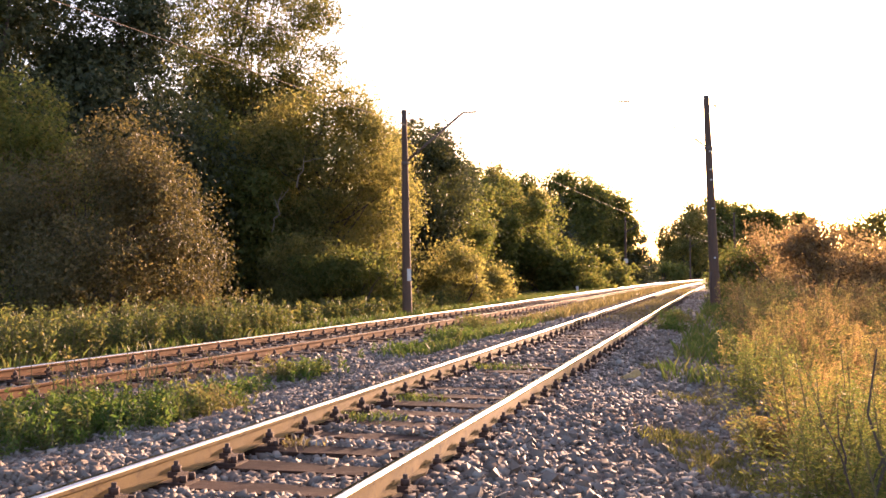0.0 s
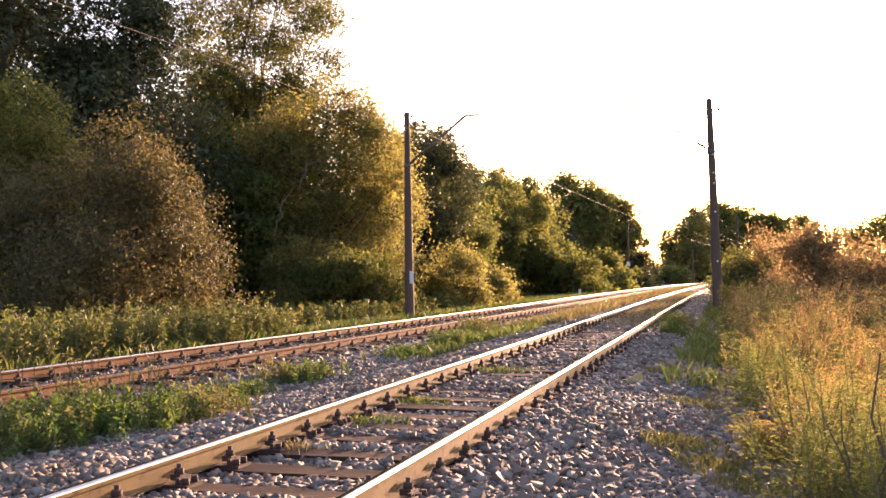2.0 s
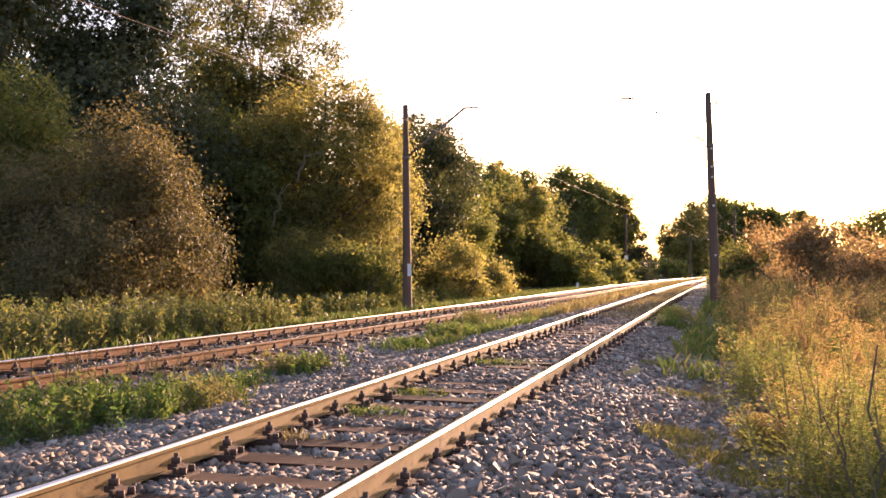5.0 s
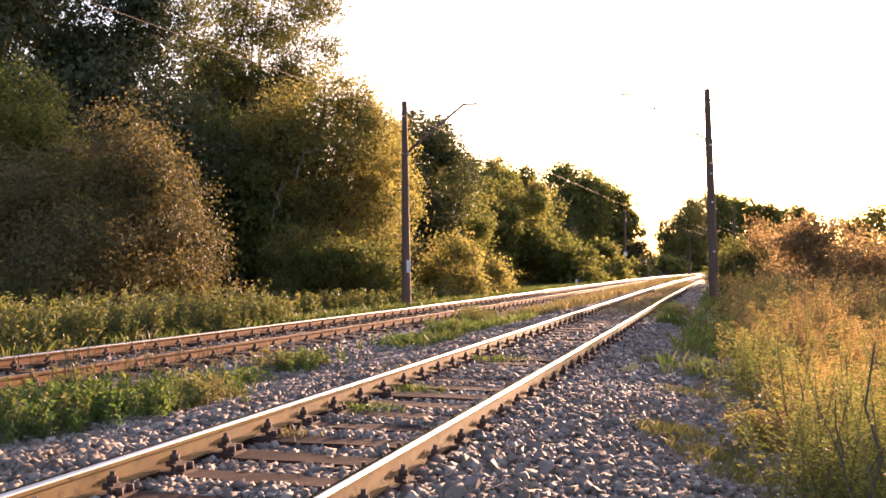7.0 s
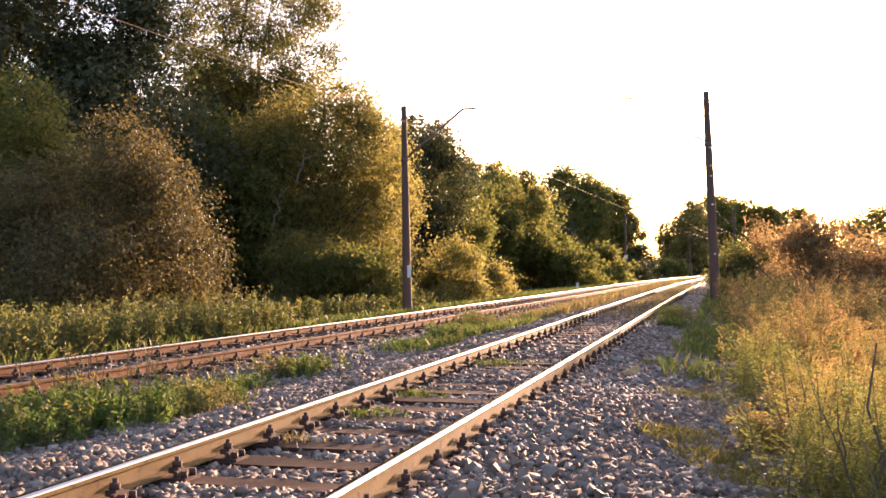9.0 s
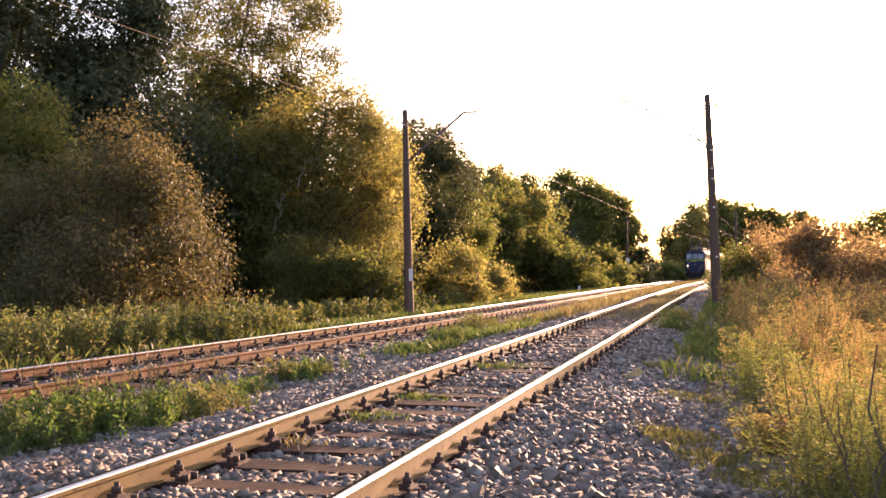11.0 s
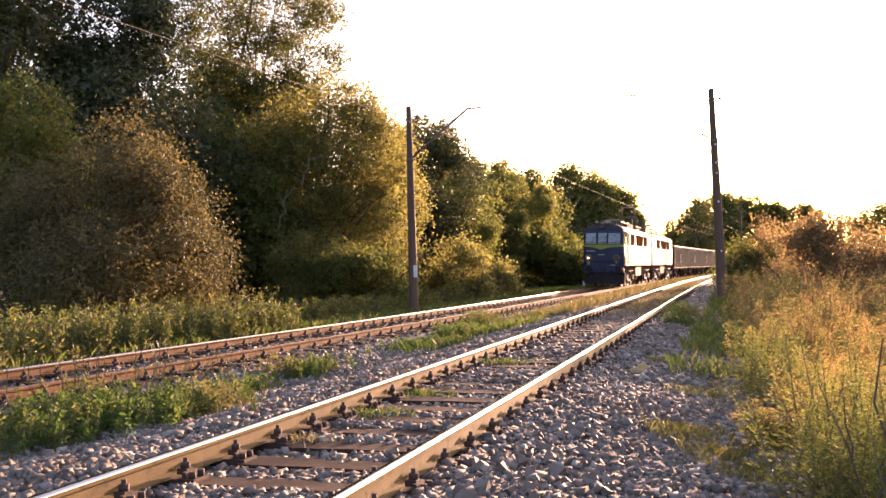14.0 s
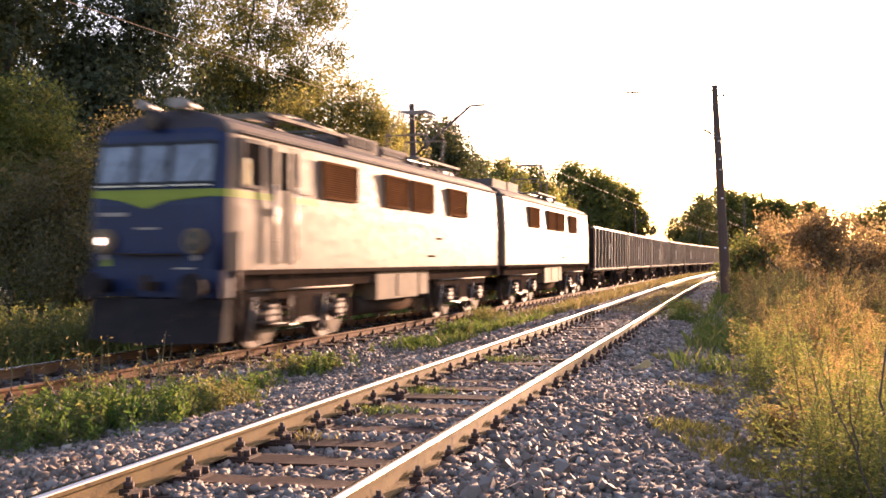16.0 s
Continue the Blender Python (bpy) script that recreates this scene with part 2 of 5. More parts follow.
def cross(x, y):
    """How far (x, y) lies to the right of the near and of the far track's centre."""
    y = np.asarray(y, float)
    sn = np.clip((near_x(y + 0.5) - near_x(y - 0.5)), 0, 0.6)
    sf = np.clip((far_x(y + 0.5) - far_x(y - 0.5)), 0, 0.6)
    return (x - near_x(y)) / np.sqrt(1 + sn**2), (x - far_x(y)) / np.sqrt(1 + sf**2)


def ground_z(x, y):
    """The lie of the land: two ballast beds, a shoulder to the right, a shallow ditch and bank to the left."""
    n, f = cross(np.asarray(x, float), y)
    right = np.interp(n, [-1.6, -0.95, -0.8, 0.8, 0.95, 1.5, 2.3, 4.0, 7.0, 30], [-0.17, -0.15, -0.185, -0.185, -0.15, -0.17, -0.28, -0.42, -0.48, -0.40])
    left = np.interp(f, [-60, -14, -8, -4.2, -2.6, -1.5, -0.95, -0.8, 0.8, 0.95, 1.5, 2.4], [-0.5, -0.9, -0.85, -0.66, -0.56, -0.36, -0.315, -0.36, -0.36, -0.33, -0.37, -0.43])
    mid = np.where(f < 2.4, left, np.interp(n, [-3.2, -2.4, -1.6], [-0.42, -0.34, -0.17]))
    return np.where(n > -1.6, right, mid)


def wobble(x, y, k=1.0):
    return 0.5 * np.sin(x * 1.9 * k + 1.3 * np.sin(y * 1.1 * k)) + 0.5 * np.sin(y * 2.3 * k + 1.7 * np.sin(x * 0.9 * k + 2.0))


def make_ground():
    vs = np.concatenate([-np.geomspace(900, 14, 24), np.linspace(-13, 9, 89), np.geomspace(9.6, 900, 30)])
    ys = np.concatenate([-np.geomspace(400, 9, 14), np.linspace(-8, 40, 161), np.geomspace(40.6, 3000, 110)])
    V, Y = np.meshgrid(vs, ys)
    X = V + near_x(np.clip(Y, -60, 260))
    Z = ground_z(X, Y) + 0.025 * wobble(X, Y) + 0.012 * wobble(X, Y, 3.1)
    far = np.clip((np.abs(V) - 60) / 200, 0, 1)
    Z = Z * (1 - far) - 0.5 * far
    n, f = cross(X, Y)
    bed = np.minimum(np.clip((f + 3.0) / 0.8, 0, 1), np.clip((3.6 + 0.5 * wobble(X, Y, 0.4) - n) / 1.2, 0, 1))
    nx = len(vs)
    i = (np.arange(len(ys) - 1)[:, None] * nx + np.arange(nx - 1)[None, :]).ravel()
    ob = quick("ground", np.stack([X, Y, Z], -1).reshape(-1, 3), np.stack([i, i + 1, i + nx + 1, i + nx], 1), M["ground"], smooth=True)
    a = ob.data.attributes.new("bed", "FLOAT", "POINT")
    a.data.foreach_set("value", bed.ravel().astype("f4"))
    return tagged(ob, "grassy ground with grey crushed stone along the tracks", "ground", kind="structure")


ground = make_ground()

# ---- tracks ----
RAIL = [(-0.066, -0.150), (0.066, -0.150), (0.066, -0.138), (0.012, -0.122), (0.009, -0.045), (0.034, -0.036), (0.036, -0.013), (0.029, 0.0), (-0.029, 0.0), (-0.036, -0.013), (-0.034, -0.036), (-0.009, -0.045), (-0.012, -0.122), (-0.066, -0.138)]


def rail_object(line, side, z, cant, s0, s1, mats, parent, label, worn):
    ss = np.concatenate([np.arange(s0, 60, 1.0), np.arange(60, s1, 3.0)])
    P = np.array([line.at(s) for s in ss])
    k = len(RAIL)
    pr = np.array(RAIL)
    nx, ny = np.cos(P[:, 2]), -np.sin(P[:, 2])
    lat = side * 0.7525 + pr[:, 0]
    V = np.stack([P[:, 0, None] + nx[:, None] * lat, P[:, 1, None] + ny[:, None] * lat, np.broadcast_to(z + pr[:, 1] + cant * side * 0.7525, (len(ss), k))], -1).reshape(-1, 3)
    i = (np.arange(len(ss) - 1)[:, None] * k + np.arange(k)[None, :]).ravel()
    j = (np.arange(len(ss) - 1)[:, None] * k + (np.arange(k)[None, :] + 1) % k).ravel()
    top = np.isin(np.tile(np.arange(k), len(ss) - 1), worn).astype(int)
    ob = quick("rail", V, np.stack([i, j, j + k, i + k], 1), mats, top)
    ob.data.polygons.foreach_set("use_smooth", np.isin(np.tile(np.arange(k), len(ss) - 1), (6, 7, 8)))
    ob.parent = parent
    return tagged(ob, label)


def sleeper_mesh(rng):
    bm = boxed(-1.3, 1.3, -0.13, 0.13, -0.16, 0)
    bmesh.ops.subdivide_edges(bm, edges=[e for e in bm.edges if abs(e.verts[0].co.x - e.verts[1].co.x) > 1], cuts=7)
    for v in bm.verts:
        v.co += Vector((rng.uniform(-0.01, 0.01), rng.uniform(-0.012, 0.012), rng.uniform(-0.008, 0.004)))
    me = bpy.data.meshes.new("sleeper")
    bm.to_mesh(me)
    bm.free()
    me.materials.append(M["sleeper_wood"])
    return me


def clip_mesh():
    """Baseplate rib, hooked clamp, bolt and nut beside the rail's foot."""
    bm = bmesh.new()
    box(bm, -0.02, 0.17, -0.09, 0.09, -0.165, -0.146)
    box(bm, 0.075, 0.10, -0.075, 0.075, -0.146, -0.105)
    box(bm, 0.015, 0.085, -0.036, 0.036, -0.128, -0.092)
    tube(bm, (0.056, 0, -0.12), (0.056, 0, -0.028), 0.016, seg=6)
    tube(bm, (0.056, 0, -0.094), (0.056, 0, -0.055), 0.031, seg=6)
    for y in (-0.05, 0.05):
        tube(bm, (0.135, y, -0.148), (0.135, y, -0.104), 0.024, 0.021, seg=6)
    me = bpy.data.meshes.new("rail_clip")
    bm.to_mesh(me)
    bm.free()
    me.materials.append(M["clip_iron"])
    return me


def track(line, z, cant, mats, label, s_clips, rail_label):
    rng = random.Random(4)
    top = tagged(new("railway_track"), label, "railway track")
    for side in (-1, 1):
        rail_object(line, side, z, cant, -30, 420, mats, top, rail_label, (6, 7, 8) if line is NEAR or side < 0 else (7,))
    meshes, clip = [sleeper_mesh(rng) for _ in range(5)], clip_mesh()
    s = -6.0
    while s < 120:
        x, y, a = line.at(s)
        ob = new("sleeper", rng.choice(meshes))
        ob.parent, ob.matrix_basis = top, pose(x, y, z - 0.163, 0, math.degrees(cant), -math.degrees(a) + rng.uniform(-0.8, 0.8))
        if s < s_clips:
            for side in (-1, 1):
                for io in (-1, 1):
                    c = new("rail_clip", clip)
                    lat = side * 0.7525 + io * 0.066
                    c.parent = top
                    c.matrix_basis = pose(x + lat * math.cos(a), y - lat * math.sin(a), z + cant * side * 0.7525, 0, 0, -math.degrees(a) + (180 if io < 0 else 0))
        s += 0.64
    return top


track(NEAR, 0.0, 0.0, [M["rail_rust"], M["rail_steel"]], "straight railway track with shiny worn rails on wooden sleepers", 48, "rusty steel rail with a polished running surface")
track(FAR, FAR_Z, FAR_CANT, [M["rail_rust_red"], M["rail_steel"]], "curving railway track with red-rusted rails beside a grassy strip", 48, "red-rusted steel rail with a bright worn top")


# ---- trees and plants ----
def leaves(pts, size, rng, droop=0.3, long=1.7, face=None, three=False, aim=None):
    """Pointed, folded leaves of four corners at the given places, turned towards face where it is given."""
    n = len(pts)
    d = rng.normal(size=(n, 3))
    d[:, 2] -= droop
    if aim is not None:
        d = aim + d * 0.33
    if face is not None:
        way = face + rng.normal(size=(n, 3)) * 0.75
        way /= np.linalg.norm(way, axis=1)[:, None]
        d -= (d * way).sum(1)[:, None] * way
    d /= np.linalg.norm(d, axis=1)[:, None]
    e = np.cross(d, rng.normal(size=(n, 3)) if face is None else way)
    e /= np.linalg.norm(e, axis=1)[:, None]
    s = (size * rng.uniform(0.6, 1.4, n))[:, None]
    up = np.cross(d, e)
    if three:
        V = np.stack([pts - e * s * 0.5, pts + e * s * 0.5, pts + d * s * long * 0.85 + up * s * 0.2], 1)
        return V.reshape(-1, 3), np.arange(3 * n).reshape(n, 3)
    V = np.stack([pts, pts + d * s * long * 0.5 + e * s * 0.5 + up * s * 0.12, pts + d * s * long, pts + d * s * long * 0.5 - e * s * 0.5 + up * s * 0.12], 1)
    return V.reshape(-1, 3), np.arange(4 * n).reshape(n, 4)


def limb(verts, faces, a, b, r0, r1, rng, seg=7, bends=4):
    """A bent, tapering limb added to the lists."""
    a, b = np.array(a, float), np.array(b, float)
    L = np.linalg.norm(b - a)
    ts = np.linspace(0, 1, bends + 1)
    ps = a + (b - a) * ts[:, None] + rng.normal(size=(bends + 1, 3)) * 0.035 * L * np.sin(np.pi * ts)[:, None]
    d = (b - a) / L
    u = np.cross(d, [0.31, 0.87, 0.2])
    u /= np.linalg.norm(u)
    w = np.cross(d, u)
    o = sum(len(v) for v in verts)
    an = np.arange(seg) * 2 * np.pi / seg
    ring = np.cos(an)[:, None] * u + np.sin(an)[:, None] * w
    r = r0 + (r1 - r0) * ts
    verts.append((ps[:, None, :] + ring[None] * r[:, None, None]).reshape(-1, 3))
    i = (np.arange(bends)[:, None] * seg + np.arange(seg)[None]).ravel()
    j = (np.arange(bends)[:, None] * seg + (np.arange(seg)[None] + 1) % seg).ravel()
    faces.append(np.stack([i, j, j + seg, i + seg], 1) + o)


def tree(name, label, x, y, height, blobs, n, leaf, size, seed, trunk_r=0.18, clump=0.45, fill=0.55, category="tree", stems=1, group="", spread=0.16):
    """blobs: (dx, dy, z, rx, ry, rz) ellipsoids of crown about the foot. Leaves gather in clumps at their shells."""
    rng = np.random.default_rng(seed)
    z0 = float(ground_z(x, y)) - 0.05
    top = tagged(new(name), label, category, group)
    top.matrix_basis = pose(x, y, z0)
    B = np.array(blobs, float)
    vol = (B[:, 3] * B[:, 4] * B[:, 5]) ** 0.68
    vol[0] *= 0.35 if len(B) > 15 else 1
    per = max(8, int(n / 34))
    which = rng.choice(len(B), per, p=vol / vol.sum())
    d = rng.normal(size=(per, 3))
    d /= np.linalg.norm(d, axis=1)[:, None]
    rad = np.clip(rng.beta(6.0, 1.3, per) * (1 + spread * rng.normal(size=per)), 0.25 * fill, 1.25)
    rad = np.where(rng.uniform(size=per) < 0.14, rad * rng.uniform(1.08, 1.38, per), rad)
    C = B[which, :3] + d * rad[:, None] * B[which, 3:]
    C[:, 2] = np.maximum(C[:, 2], 0.15)
    verts, faces = [], []
    for k in range(stems):
        off = rng.normal(size=2) * 0.35 * (stems > 1)
        peak = np.array([off[0] * 3, off[1] * 3, height * (0.9 if stems == 1 else rng.uniform(0.5, 0.8))])
        limb(verts, faces, (off[0], off[1], -0.2), peak, trunk_r, trunk_r * 0.15, rng, bends=7)
    for c in C[rng.choice(per, min(per, 24), replace=False)]:
        h = min(c[2] * rng.uniform(0.35, 0.75), height * 0.8)
        limb(verts, faces, (0, 0, h), c, trunk_r * 0.34 * (1 - 0.6 * h / height), 0.012, rng, seg=5, bends=3)
    t = quick("trunk", np.concatenate(verts), np.concatenate(faces), M["bark"], smooth=True)
    t.parent = top
    m = n // per
    P = (C[:, None, :] + rng.normal(size=(per, m, 3)) * clump * 0.86 * rng.uniform(0.5, 1.25, per)[:, None, None] * np.array([1, 1, 0.75])).reshape(-1, 3)
    P[:, 2] = np.maximum(P[:, 2], 0.05)
    face = np.repeat(d * 0.8 + np.array([0, 0, 0.35]), m, axis=0)
    V, F = leaves(P, size * (1.3 if y > 60 else 1), rng, face=face, three=y > 40)
    c = quick("crown", V, F, M[leaf])
    c.parent = top
    return top


def rounded(rng, w, z0, z1, k, dome=False):
    """k lobes that fill a crown of half-width w between two heights."""
    w *= 1.1
    out = [(0, 0, z1 * 0.2, w * 0.85, w * 0.85, z1 * 0.75)] if dome else [(0, 0, (z0 + z1) / 2, w * 0.8, w * 0.8, (z1 - z0) / 2 * 0.95)]
    for _ in range(k):
        a, f = rng.uniform(0, 2 * math.pi), rng.uniform(0.08, 0.95)
        q = math.sqrt(1 - f * f * 0.97) if dome else math.sin(math.pi * min(0.97, 0.12 + f * 0.85)) ** 0.6
        r = rng.uniform(0.17, 0.40) * w
        out.append((math.cos(a) * (w - r) * q, math.sin(a) * (w - r) * q, z0 + (z1 - z0) * f, r, r, r * rng.uniform(0.7, 1.1)))
    return out


def at_px(px, d):
    return (px - 784) / 1719 * d


def dead_limb(owner, a, b, seed):
    """A bare, bleached limb with a few twigs, part of its tree."""
    rng = np.random.default_rng(seed)
    base = np.array(owner.matrix_basis.translation)
    a, b = np.array(a) - base, np.array(b) - base
    V, F = [], []
    limb(V, F, a, b, 0.05, 0.014, rng, seg=6, bends=6)
    for f in (0.4, 0.6, 0.8):
        p = a + (b - a) * f
        limb(V, F, p, p + rng.normal(size=3) * 0.32 + (b - a) * 0.2, 0.018, 0.006, rng, seg=5)
    o = quick("dead_limb", np.concatenate(V), np.concatenate(F), M["dead_wood"], smooth=True)
    o.parent = owner
    tagged(o, "bare bleached dead limb")


R = random.Random(11)
# crowns with a form of their own: across, height and radius of each lobe
CROWNS = {
    "poplar": ((1.0, 13, 1.6), (-0.9, 12.3, 1.5), (2.7, 11.0, 1.3), (-3.3, 14.3, 1.3), (-2.2, 13, 1.6), (-0.5, 15, 1.8), (1.6, 14.6, 1.5), (3.4, 15.9, 1.4), (3.9, 13.7, 0.9), (2.4, 12.4, 1.2), (0.2, 11.4, 1.6), (-2.6, 10.2, 1.6), (-1, 17.5, 2.0), (2, 17.8, 2.0), (0.5, 20, 1.8), (-3, 16, 1.5), (1.2, 9.9, 1.7), (-0.5, 8.4, 2.0)),
    "golden": ((0.3, 10.7, 1.1), (1.2, 10.2, 1.0), (2.3, 9.0, 0.9), (1.5, 9.6, 1.2), (-1.3, 9.6, 1.4), (2.4, 8.4, 1.1), (3.0, 7.0, 1.0), (0.1, 8.9, 1.4), (-2.6, 8.2, 1.4), (0.6, 7.4, 1.6), (-1.8, 7.0, 1.5), (2.9, 5.8, 1.0), (1.2, 5.4, 1.5), (-0.8, 5.2, 1.6), (2.2, 4.0, 1.2), (0, 3.4, 1.6), (-2.4, 4.5, 1.4), (1.7, 2.2, 1.3), (-1.2, 1.8, 1.5)),
}


def lobes(name, rng):
    return [(x, rng.uniform(-0.9, 0.9), z, r, r, r * 0.72) for x, z, r in CROWNS[name]]


